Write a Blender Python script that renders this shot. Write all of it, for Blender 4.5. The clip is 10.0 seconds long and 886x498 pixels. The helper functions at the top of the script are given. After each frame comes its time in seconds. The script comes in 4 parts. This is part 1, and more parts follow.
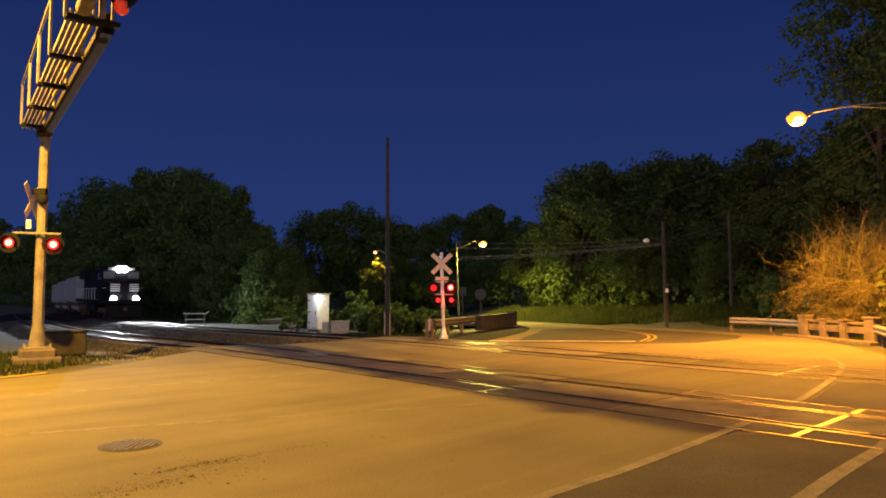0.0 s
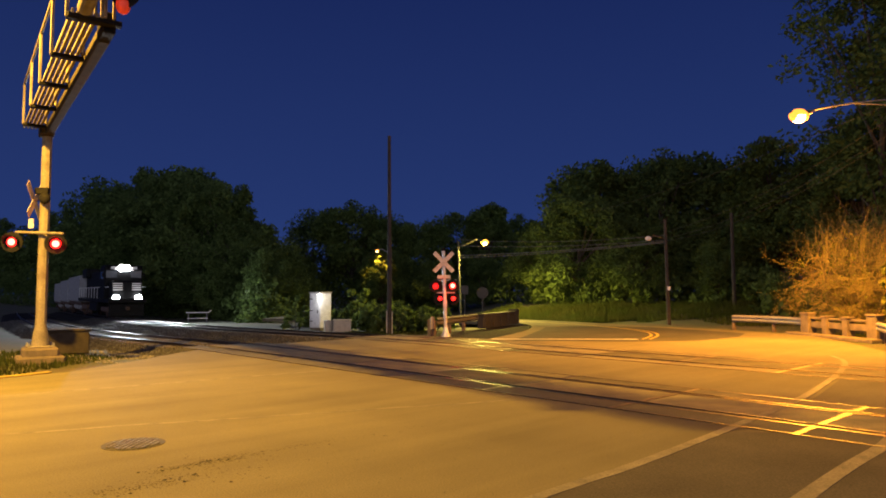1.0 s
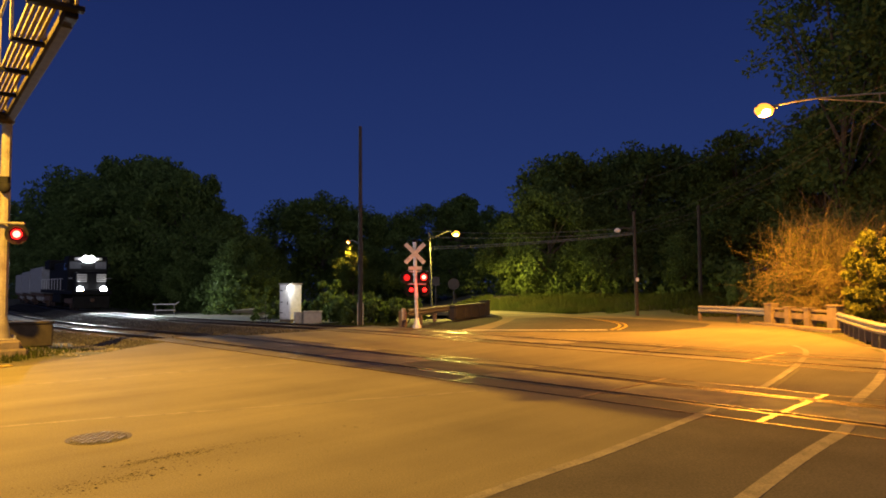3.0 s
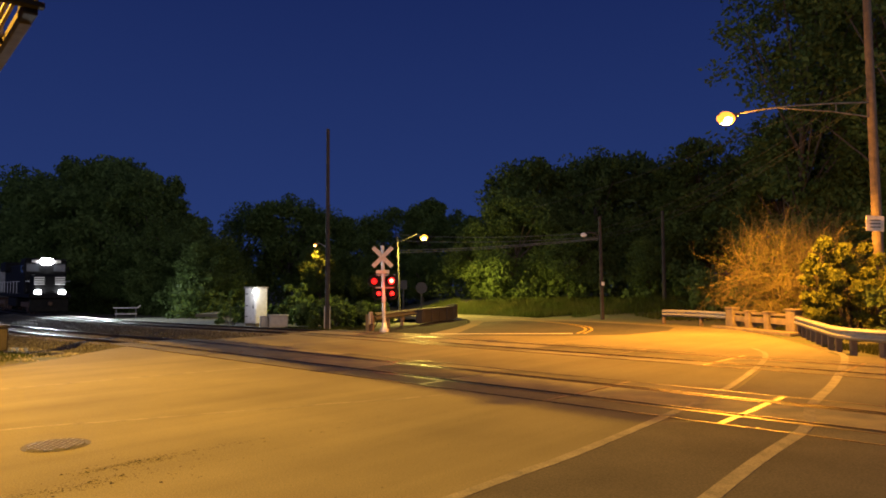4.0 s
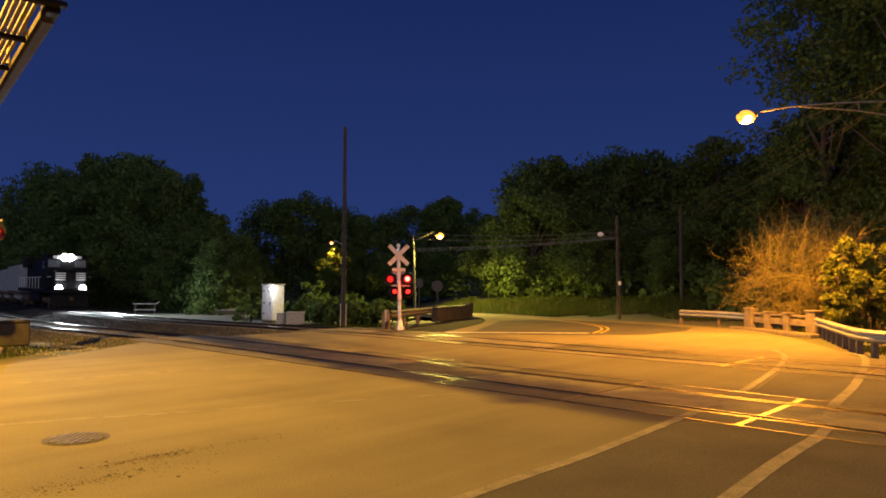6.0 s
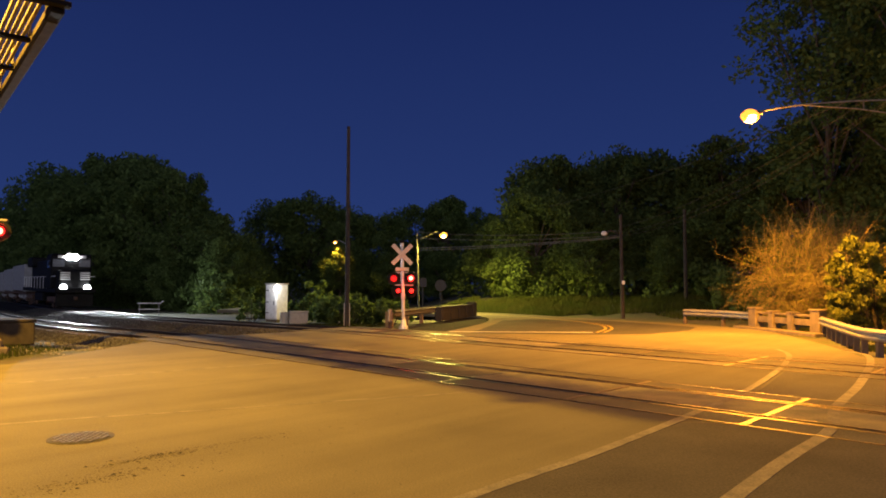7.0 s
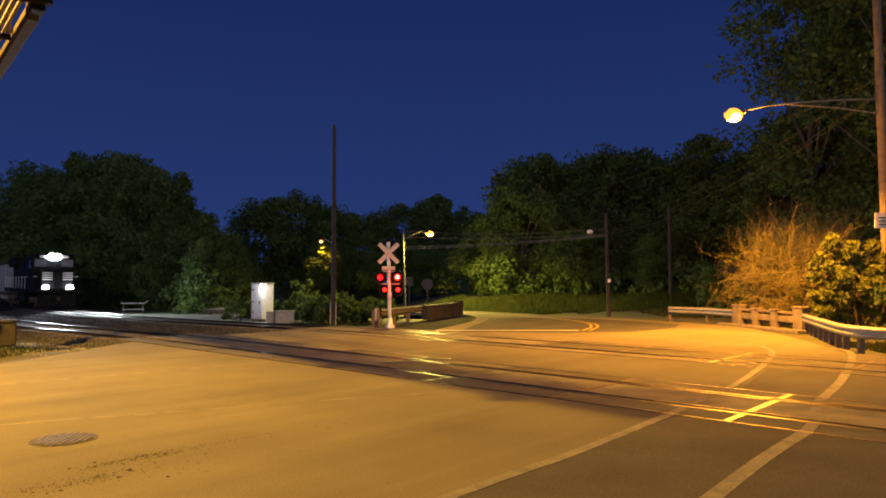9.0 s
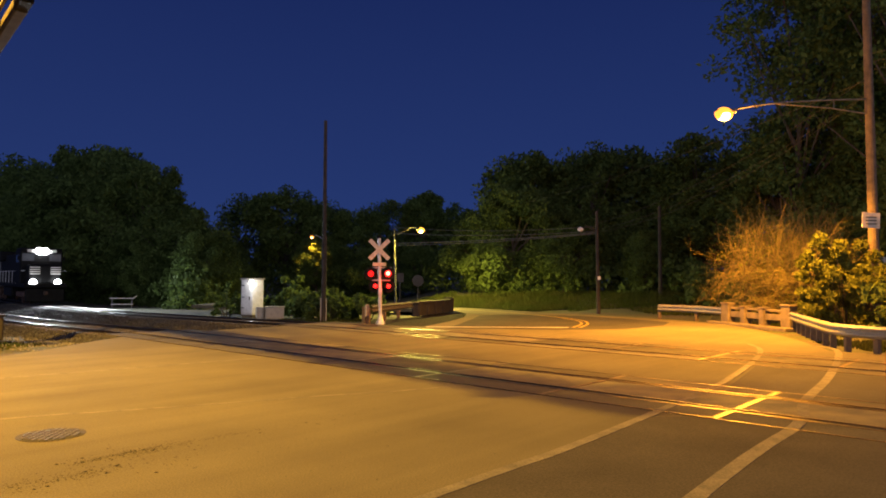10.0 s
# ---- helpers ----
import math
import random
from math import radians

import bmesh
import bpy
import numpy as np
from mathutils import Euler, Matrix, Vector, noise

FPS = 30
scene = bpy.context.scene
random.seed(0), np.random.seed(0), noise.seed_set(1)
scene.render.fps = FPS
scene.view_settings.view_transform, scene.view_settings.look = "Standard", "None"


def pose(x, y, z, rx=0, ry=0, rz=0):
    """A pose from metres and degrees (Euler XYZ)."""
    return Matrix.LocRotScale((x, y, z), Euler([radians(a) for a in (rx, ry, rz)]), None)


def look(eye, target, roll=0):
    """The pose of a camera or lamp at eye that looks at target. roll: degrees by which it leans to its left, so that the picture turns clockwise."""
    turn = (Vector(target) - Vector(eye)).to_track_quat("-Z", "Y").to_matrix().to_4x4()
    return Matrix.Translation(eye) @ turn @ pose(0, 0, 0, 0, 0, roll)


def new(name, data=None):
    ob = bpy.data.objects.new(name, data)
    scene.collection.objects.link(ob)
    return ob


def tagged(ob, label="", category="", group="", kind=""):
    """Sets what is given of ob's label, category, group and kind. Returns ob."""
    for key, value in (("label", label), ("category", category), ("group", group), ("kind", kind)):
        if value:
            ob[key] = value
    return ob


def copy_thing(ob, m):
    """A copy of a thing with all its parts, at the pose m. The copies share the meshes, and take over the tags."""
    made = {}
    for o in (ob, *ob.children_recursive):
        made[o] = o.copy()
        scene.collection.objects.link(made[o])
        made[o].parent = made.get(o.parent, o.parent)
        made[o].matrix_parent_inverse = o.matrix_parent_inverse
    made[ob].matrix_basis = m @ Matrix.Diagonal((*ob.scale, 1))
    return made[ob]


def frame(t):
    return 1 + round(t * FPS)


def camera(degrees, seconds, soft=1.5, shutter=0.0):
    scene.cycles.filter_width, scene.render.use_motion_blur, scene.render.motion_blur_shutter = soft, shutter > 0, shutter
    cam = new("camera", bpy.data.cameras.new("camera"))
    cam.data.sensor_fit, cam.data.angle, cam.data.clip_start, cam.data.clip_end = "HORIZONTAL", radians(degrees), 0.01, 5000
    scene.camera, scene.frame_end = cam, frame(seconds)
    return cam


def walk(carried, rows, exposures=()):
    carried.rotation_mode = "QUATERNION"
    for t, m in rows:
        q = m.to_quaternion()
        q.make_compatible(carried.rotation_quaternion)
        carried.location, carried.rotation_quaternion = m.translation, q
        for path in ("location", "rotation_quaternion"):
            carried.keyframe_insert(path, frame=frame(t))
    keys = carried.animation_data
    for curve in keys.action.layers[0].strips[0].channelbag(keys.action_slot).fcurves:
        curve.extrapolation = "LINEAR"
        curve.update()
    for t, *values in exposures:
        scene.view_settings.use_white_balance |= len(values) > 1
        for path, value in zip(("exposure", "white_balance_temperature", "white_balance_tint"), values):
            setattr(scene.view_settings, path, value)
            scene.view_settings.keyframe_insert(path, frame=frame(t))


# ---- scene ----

# The camera stands on the road and only turns.
FOV = 66.0
EYE = (0.0, 0.0, 1.74)
cam = camera(FOV, 10.0, soft=1.8)


def turn(yaw, pitch, roll):
    return pose(*EYE, 90 + pitch, 0, yaw) @ pose(0, 0, 0, 0, 0, roll)


ROWS = [(0.0, -0.00, 3.72, 0.03), (0.5, 0.03, 3.60, -0.01), (1.0, 0.16, 3.58, -0.10), (1.5, -0.01, 3.53, -0.05), (2.0, -0.12, 3.47, -0.03), (2.2, -0.20, 3.38, -0.04),
        (3.3, -3.23, 2.77, -0.14), (3.5, -3.81, 2.92, -0.13), (4.0, -4.96, 3.16, -0.01), (4.5, -4.80, 3.22, 0.05), (5.0, -4.40, 3.25, 0.25), (5.5, -4.15, 3.27, 0.33),
        (6.0, -3.61, 3.02, 0.41), (6.2, -3.12, 2.88, 0.40), (7.3, -3.56, 3.05, 0.33), (7.5, -3.77, 3.12, 0.27), (8.0, -4.09, 3.18, 0.15), (8.5, -4.31, 3.12, 0.16),
        (9.0, -4.46, 2.86, 0.16), (9.5, -4.79, 2.64, 0.34), (10.0, -5.23, 2.58, 0.47)]
walk(cam, [(t, turn(a, b, c)) for t, a, b, c in ROWS])

# ---- dusk sky ----
FILL_GLOW = (1.0, 1.0, 1.22)
world = bpy.data.worlds.new("dusk")
scene.world = world
world.use_nodes = True
wn, wl = world.node_tree.nodes, world.node_tree.links
tc = wn.new("ShaderNodeTexCoord")
sep = wn.new("ShaderNodeSeparateXYZ")
ramp = wn.new("ShaderNodeValToRGB")
ramp.color_ramp.elements[0].position, ramp.color_ramp.elements[0].color = 0.0, (0.0205, 0.043, 0.168, 1)
ramp.color_ramp.elements[1].position, ramp.color_ramp.elements[1].color = 0.5, (0.0072, 0.016, 0.088, 1)
wl.new(tc.outputs["Generated"], sep.inputs[0])
wl.new(sep.outputs["Z"], ramp.inputs[0])
# an added glow low in the unseen sky behind the viewer, to lift the trees
back_side, low, glow = wn.new("ShaderNodeMapRange"), wn.new("ShaderNodeMapRange"), wn.new("ShaderNodeMath")
back_side.interpolation_type = low.interpolation_type = "SMOOTHSTEP"
back_side.inputs["From Min"].default_value, back_side.inputs["From Max"].default_value = 0.15, -1.0
low.inputs["From Min"].default_value, low.inputs["From Max"].default_value = 0.85, 0.0
glow.operation = "MULTIPLY"
wl.new(sep.outputs["Y"], back_side.inputs["Value"])
wl.new(sep.outputs["Z"], low.inputs["Value"])
wl.new(back_side.outputs[0], glow.inputs[0])
wl.new(low.outputs[0], glow.inputs[1])
dusk = wn.new("ShaderNodeMix")
dusk.data_type = "RGBA"
dusk.inputs["B"].default_value = (*FILL_GLOW, 1)
wl.new(glow.outputs[0], dusk.inputs["Factor"])
wl.new(ramp.outputs[0], dusk.inputs["A"])
wl.new(dusk.outputs["Result"], wn["Background"].inputs[0])
wn["Background"].inputs[1].default_value = 1.0

SODIUM = (1.0, 0.385, 0.03)


def lamp(name, kind, place, power, colour, target=None, size=0.3, cone=None, blend=0.4):
    data = bpy.data.lights.new(name, kind)
    data.energy, data.color = power, colour
    if kind == "AREA":
        data.shape, data.size = "DISK", size
    else:
        data.shadow_soft_size = size
    if cone:
        data.spot_size, data.spot_blend = radians(cone), blend
    ob = new(name, data)
    ob.matrix_world = look(place, target) if target else pose(*place)
    return ob


# ---- the plan: a runs along the tracks, b across them ----
U = Vector((-0.687, 0.727, 0))
N = Vector((0.727, 0.687, 0))
RAIL_B = (9.58, 11.08, 15.85, 17.36)


def ab(a, b, z=0.0):
    return U * a + N * b + Vector((0, 0, z))


def to_ab(x, y):
    return -0.687 * x + 0.727 * y, 0.727 * x + 0.687 * y


def bend(a):
    """How far the tracks swing away from straight at a."""
    return 0.2 * (math.hypot(a - 30.0, 20.0) - 20.0) if a > 30 else 0.0


def grade(a):
    """The tracks fall gently away from the road."""
    return -0.013 * max(0.0, a - 22.0)


def smooth(v):
    v = min(1.0, max(0.0, v))
    return v * v * (3 - 2 * v)


def ground_z(x, y):
    a, b = to_ab(x, y)
    b2 = b - bend(a)
    z = -0.06 - 0.16 * smooth((b2 - 5) / 2) * smooth((20.5 - b2) / 2)
    if b2 > 2:
        z += grade(min(a, 120)) * smooth((b2 - 2) / 5)
    z -= 0.26 * smooth((a - 20.8) / 1.5) * smooth((b2 - 7.5) / 1.5)
    if x > 1:
        s = 0.5 * x + 0.866 * y
        z += 1.15 * smooth((s - 41.5) / 9) * smooth((x - 1) / 6)
    return z


LAMP_A = (11.8, 22.3, 7.55)
LAMP_B = (2.66, 46.5, 5.17)
LAMP_C = (-7.4, 75.0, 6.3)
LAMP_D = (-10.75, 10.05, 10.36)

# spots throw the lamps' light down; lamps a and b have drop bowls that also throw it to all sides
for title, place, power, colour, bowl, cone, soft in (
        ("street_light_a", LAMP_A, 22000, SODIUM, 2300, 146, 0.4),
        ("street_light_b", LAMP_B, 12500, (1.0, 0.74, 0.13), 1250, 172, 0.35),
        ("street_light_c", LAMP_C, 2200, (1.0, 0.6, 0.13), 0, 120, 0.4),
        ("street_light_d", LAMP_D, 30000, (1.0, 0.51, 0.05), 0, 150, 0.5)):
    x, y, z = place
    if bowl:
        lamp(title + "_bowl", "POINT", (x, y, z - 0.42), bowl, colour, size=0.14)
    lamp(title, "SPOT", (x, y, z - 0.36), power, colour, (x, y + 0.01, 0), 0.14, cone, soft)


# ---- materials ----
def material(name, colour, rough=0.8, metal=0.0, second=None, scale=6.0, fine=60.0, bump=0.15, emit=0.0, random_by="", amount=0.25, coat=0.0, gloss=0.5, streak=0.0, leafy=0.0):
    m = bpy.data.materials.new(name)
    m.use_nodes = True
    nt, lk = m.node_tree.nodes, m.node_tree.links
    p = nt["Principled BSDF"]
    p.inputs["Roughness"].default_value, p.inputs["Metallic"].default_value = rough, metal
    p.inputs["Coat Weight"].default_value = coat
    p.inputs["Specular IOR Level"].default_value = gloss
    if emit:
        p.inputs["Base Color"].default_value = (*colour, 1)
        p.inputs["Emission Color"].default_value = (*colour, 1)
        p.inputs["Emission Strength"].default_value = emit
        return m
    co = nt.new("ShaderNodeTexCoord")
    big, small = nt.new("ShaderNodeTexNoise"), nt.new("ShaderNodeTexNoise")
    big.inputs["Scale"].default_value, big.inputs["Detail"].default_value = scale, 5
    small.inputs["Scale"].default_value, small.inputs["Detail"].default_value = fine, 7
    for n in (big, small):
        lk.new(co.outputs["Object"], n.inputs["Vector"])
    mix = nt.new("ShaderNodeMix")
    mix.data_type = "RGBA"
    mix.inputs["A"].default_value = (*colour, 1)
    mix.inputs["B"].default_value = (*(second or [c * 0.6 for c in colour]), 1)
    st = nt.new("ShaderNodeMapRange")
    st.inputs["From Min"].default_value, st.inputs["From Max"].default_value = 0.38, 0.66
    if streak:
        # long stains along the driving direction, and patches
        mp, ns = nt.new("ShaderNodeMapping"), nt.new("ShaderNodeTexNoise")
        mp.vector_type = "TEXTURE"
        mp.inputs["Rotation"].default_value = (0, 0, radians(43.4))
        mp.inputs["Scale"].default_value = (14.0, 0.7, 1)
        ns.inputs["Scale"].default_value, ns.inputs["Detail"].default_value = 1.0, 6
        lk.new(co.outputs["Object"], mp.inputs["Vector"])
        lk.new(mp.outputs[0], ns.inputs["Vector"])
        av = nt.new("ShaderNodeMix")
        av.inputs["Factor"].default_value = streak
        lk.new(big.outputs["Fac"], av.inputs["A"])
        lk.new(ns.outputs["Fac"], av.inputs["B"])
        lk.new(av.outputs["Result"], st.inputs["Value"])
    else:
        lk.new(big.outputs["Fac"], st.inputs["Value"])
    lk.new(st.outputs[0], mix.inputs["Factor"])
    hsv = nt.new("ShaderNodeHueSaturation")
    lk.new(mix.outputs["Result"], hsv.inputs["Color"])
    val = nt.new("ShaderNodeMapRange")
    val.inputs["From Min"].default_value, val.inputs["From Max"].default_value = 0.25, 0.75
    val.inputs["To Min"].default_value, val.inputs["To Max"].default_value = 1 - amount, 1 + amount
    lk.new(small.outputs["Fac"], val.inputs["Value"])
    if random_by:
        if random_by == "island":
            src = nt.new("ShaderNodeNewGeometry").outputs["Random Per Island"]
        else:
            src = nt.new("ShaderNodeObjectInfo").outputs["Random"]
        rv = nt.new("ShaderNodeMapRange")
        rv.inputs["To Min"].default_value, rv.inputs["To Max"].default_value = 0.65, 1.3
        lk.new(src, rv.inputs["Value"])
        mul = nt.new("ShaderNodeMath")
        mul.operation = "MULTIPLY"
        lk.new(rv.outputs[0], mul.inputs[0])
        lk.new(val.outputs[0], mul.inputs[1])
        lk.new(mul.outputs[0], hsv.inputs["Value"])
    else:
        lk.new(val.outputs[0], hsv.inputs["Value"])
    lk.new(hsv.outputs[0], p.inputs["Base Color"])
    if leafy:
        tr, mx = nt.new("ShaderNodeBsdfTranslucent"), nt.new("ShaderNodeMixShader")
        mx.inputs["Fac"].default_value = leafy
        lk.new(hsv.outputs[0], tr.inputs["Color"])
        lk.new(p.outputs[0], mx.inputs[1])
        lk.new(tr.outputs[0], mx.inputs[2])
        lk.new(mx.outputs[0], nt["Material Output"].inputs["Surface"])
    if bump:
        bn = nt.new("ShaderNodeBump")
        bn.inputs["Strength"].default_value, bn.inputs["Distance"].default_value = bump, 0.02
        lk.new(small.outputs["Fac"], bn.inputs["Height"])
        lk.new(bn.outputs[0], p.inputs["Normal"])
    return m


ASPHALT = material("asphalt", (0.165, 0.145, 0.095), 0.9, second=(0.105, 0.092, 0.062), scale=0.35, fine=60, bump=0.2, amount=0.3, gloss=0.12, streak=0.42)
ASPHALT_DARK = material("dark_asphalt", (0.058, 0.052, 0.047), 0.9, second=(0.088, 0.079, 0.068), scale=0.8, fine=45, bump=0.3, amount=0.35, gloss=0.15, streak=0.3)
ASPHALT_NEW = material("newer_asphalt", (0.062, 0.059, 0.056), 0.9, second=(0.045, 0.043, 0.041), scale=0.7, fine=50, bump=0.25, amount=0.35, gloss=0.15)
ASPHALT_MID = material("patched_asphalt", (0.105, 0.096, 0.082), 0.9, second=(0.07, 0.065, 0.057), scale=0.6, fine=50, bump=0.25, amount=0.35, gloss=0.15, streak=0.4)
PANEL = material("crossing_panel", (0.172, 0.15, 0.1), 0.85, second=(0.095, 0.088, 0.076), scale=1.6, fine=40, bump=0.25, random_by="object", gloss=0.12)
PAINT = material("worn_white_paint", (0.185, 0.165, 0.122), 0.8, second=(0.115, 0.103, 0.078), scale=3.5, fine=40, bump=0.2, amount=0.4)
PAINT_FAINT = material("faint_white_paint", (0.2, 0.18, 0.145), 0.85, second=(0.14, 0.125, 0.1), scale=5, fine=40, bump=0.2, amount=0.4, gloss=0.12)
SEAM = material("pale_seam", (0.185, 0.165, 0.124), 0.9, second=(0.12, 0.108, 0.082), scale=4, fine=40, bump=0.2, amount=0.4, gloss=0.1)
YELLOW = material("yellow_paint", (0.34, 0.245, 0.035), 0.7, second=(0.26, 0.18, 0.03), scale=7)
BRIGHTPAINT = material("white_paint", (0.6, 0.58, 0.54), 0.7, second=(0.42, 0.4, 0.36), scale=6, fine=70, bump=0.15)
SIGNBACK = material("sign_back", (0.045, 0.045, 0.042), 0.6, 0.2, second=(0.03, 0.03, 0.028), scale=6)
MASTPAINT = material("mast_paint", (0.2, 0.175, 0.125), 0.7, second=(0.12, 0.1, 0.072), scale=4, fine=30)
# beam, bracket and relay box: their shade is put into this dark brown
SHADED_BROWN = material("shaded_brown_steel", (0.048, 0.04, 0.028), 0.8, 0.0, second=(0.03, 0.025, 0.018), scale=5, gloss=0.2)
DARKTAN = material("dirty_tan_concrete", (0.13, 0.1, 0.07), 0.85, second=(0.08, 0.065, 0.05), scale=4)
STEEL = material("polished_rail", (0.115, 0.088, 0.066), 0.33, 1.0, second=(0.06, 0.045, 0.033), scale=12, bump=0.05, amount=0.1)
STRIP = material("worn_steel_strip", (0.19, 0.125, 0.075), 0.42, 1.0, second=(0.1, 0.075, 0.055), scale=14, bump=0.12, amount=0.3)
RUST = material("rusty_steel", (0.11, 0.06, 0.035), 0.75, 0.3, second=(0.06, 0.035, 0.025), scale=14)
GALV = material("galvanised_steel", (0.25, 0.25, 0.25), 0.6, 0.3, second=(0.19, 0.19, 0.195), scale=8, bump=0.08)
ALU = material("aluminium_pole", (0.55, 0.55, 0.55), 0.45, 0.7, second=(0.42, 0.42, 0.43), scale=5, bump=0.08)
GREYPAINT = material("grey_paint", (0.36, 0.335, 0.28), 0.55, 0.1, second=(0.3, 0.28, 0.25), scale=5)
CONCRETE = material("concrete", (0.17, 0.135, 0.085), 0.85, second=(0.105, 0.083, 0.055), scale=3, fine=35, bump=0.4)
DARKCONC = material("dark_stained_concrete", (0.032, 0.028, 0.024), 0.85, second=(0.02, 0.018, 0.015), scale=3, fine=30, bump=0.4)
WOODPOLE = material("weathered_pole", (0.13, 0.092, 0.062), 0.85, second=(0.08, 0.058, 0.04), scale=5, fine=40, bump=0.4)
TIEWOOD = material("tie_wood", (0.06, 0.05, 0.04), 0.85, second=(0.1, 0.085, 0.07), scale=6, bump=0.4, random_by="object")
BALLAST = material("ballast", (0.034, 0.032, 0.03), 0.95, second=(0.015, 0.014, 0.013), scale=9, fine=16, bump=1.0, amount=0.5, gloss=0.05)
STONE = material("ballast_stone", (0.085, 0.082, 0.078), 0.9, second=(0.05, 0.048, 0.045), scale=20, random_by="island", gloss=0.1)
GRAVEL = material("pale_stone", (0.2, 0.19, 0.175), 0.85, second=(0.17, 0.16, 0.14), scale=20, random_by="island", gloss=0.15)
SOIL = material("soil_and_grass", (0.05, 0.06, 0.022), 0.95, second=(0.075, 0.06, 0.04), scale=0.5, fine=14, bump=0.8, amount=0.45)
GRASS = material("grass_blades", (0.042, 0.06, 0.013), 0.8, second=(0.065, 0.068, 0.019), scale=0.6, random_by="island", bump=0, gloss=0.1, leafy=0.4)
LEAF = material("leaf_green", (0.1, 0.145, 0.04), 0.8, second=(0.075, 0.115, 0.032), scale=0.3, random_by="island", bump=0, gloss=0.1, leafy=0.4)
LEAF_LIGHT = material("leaf_light", (0.145, 0.165, 0.03), 0.75, second=(0.12, 0.135, 0.024), scale=0.6, random_by="island", bump=0, gloss=0.1, leafy=0.4)
DARKWOOD = material("dark_pole_wood", (0.042, 0.034, 0.028), 0.9, second=(0.026, 0.021, 0.018), scale=5, fine=40, bump=0.4)
BARK = material("bark", (0.075, 0.06, 0.045), 0.9, second=(0.045, 0.036, 0.028), scale=4, fine=26, bump=0.6)
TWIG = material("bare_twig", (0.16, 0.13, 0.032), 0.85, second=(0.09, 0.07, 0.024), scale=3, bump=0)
BLACK = material("black_enamel", (0.006, 0.006, 0.0065), 0.7, second=(0.011, 0.011, 0.0115), scale=4, gloss=0.12)
WHITE = material("white_enamel", (0.75, 0.74, 0.72), 0.45, second=(0.62, 0.61, 0.58), scale=4)
CROSS = material("sign_white", (0.6, 0.51, 0.4), 0.5, second=(0.45, 0.38, 0.29), scale=7)
WIRE = material("cable_jacket", (0.045, 0.043, 0.04), 0.6, second=(0.065, 0.062, 0.058), scale=2, bump=0)
# lighter copy of the cable jacket, for the lamplight on the far spans
LITWIRE = material("lamp_lit_cable", (0.14, 0.134, 0.125), 0.6, second=(0.07, 0.066, 0.062), scale=2, bump=0)
IRON = material("cast_iron", (0.06, 0.052, 0.042), 0.75, 0.0, second=(0.04, 0.035, 0.03), scale=12, gloss=0.2)
WORNIRON = material("worn_iron", (0.13, 0.115, 0.095), 0.6, 0.3, second=(0.07, 0.06, 0.05), scale=30)
GLASS = material("dark_glass", (0.03, 0.035, 0.04), 0.08, second=(0.04, 0.045, 0.05), scale=3, bump=0)
GRIME = material("black_grit", (0.045, 0.038, 0.03), 0.9, second=(0.05, 0.04, 0.03), scale=8, random_by="island")
CARGREY = material("wagon_grey", (0.3, 0.3, 0.3), 0.6, second=(0.2, 0.19, 0.18), scale=2)
RED_ON = material("lit_red_lens", (1.0, 0.02, 0.016), 0.4, emit=2.6)
RED_CORE = material("red_lamp_filament", (1.0, 0.16, 0.1), 0.4, emit=9.0)
# faint emission that imitates red lamplight falling on a hood
RED_LIT_HOOD = material("lamp_lit_red_hood", (1.0, 0.07, 0.025), 0.5, emit=0.16)
RED_DIM = material("dim_red_lens", (1.0, 0.02, 0.018), 0.4, emit=0.8)
BULB_A = material("sodium_bulb", (1.0, 0.32, 0.03), 0.4, emit=2.4)
BULB_CORE = material("arc_tube_glow", (1.0, 0.62, 0.25), 0.4, emit=14.0)
BULB_B = material("far_sodium_bulb", (1.0, 0.5, 0.05), 0.4, emit=2.8)
BULB_W = material("headlight_bulb", (0.95, 0.98, 1.0), 0.4, emit=60.0)
BULB_SHED = material("door_lamp_bulb", (1.0, 0.96, 0.85), 0.4, emit=60.0)
# emits amber in place of lamplight reflected on the locomotive's side
HOOD_SHEEN = material("amber_lamp_reflection", (1.0, 0.52, 0.04), 0.4, emit=1.2)


# ---- mesh helpers ----
def mesh_of(name, bm, mat, smooth_faces=False):
    me = bpy.data.meshes.new(name)
    bm.normal_update()
    bm.to_mesh(me)
    bm.free()
    me.materials.append(mat)
    if smooth_faces:
        me.polygons.foreach_set("use_smooth", [True] * len(me.polygons))
    return me


def part(name, bm, mat, parent, label="", smooth_faces=False):
    ob = new(name, mesh_of(name, bm, mat, smooth_faces))
    ob.parent = parent
    if label:
        ob["label"] = label
    return ob


def thing(name, place, label, category, group="", kind="", rz=0.0):
    ob = new(name)
    ob.empty_display_size = 0.1
    ob.matrix_world = pose(*place, 0, 0, rz)
    return tagged(ob, label, category, group, kind)


def box(bm, size, m=None, bevel=0.0):
    r = bmesh.ops.create_cube(bm, size=1.0, matrix=(m or Matrix()) @ Matrix.Diagonal((*size, 1)))
    if bevel:
        edges = list({e for v in r["verts"] for e in v.link_edges})
        bmesh.ops.bevel(bm, geom=edges, offset=bevel, segments=1, affect="EDGES")
    return bm


def at(x, y, z, rx=0, ry=0, rz=0):
    return pose(x, y, z, rx, ry, rz)


def boxes(*items):
    bm = bmesh.new()
    for size, place, *rest in items:
        box(bm, size, at(*place, *(rest[1] if len(rest) > 1 else ())), rest[0] if rest else 0.0)
    return bm


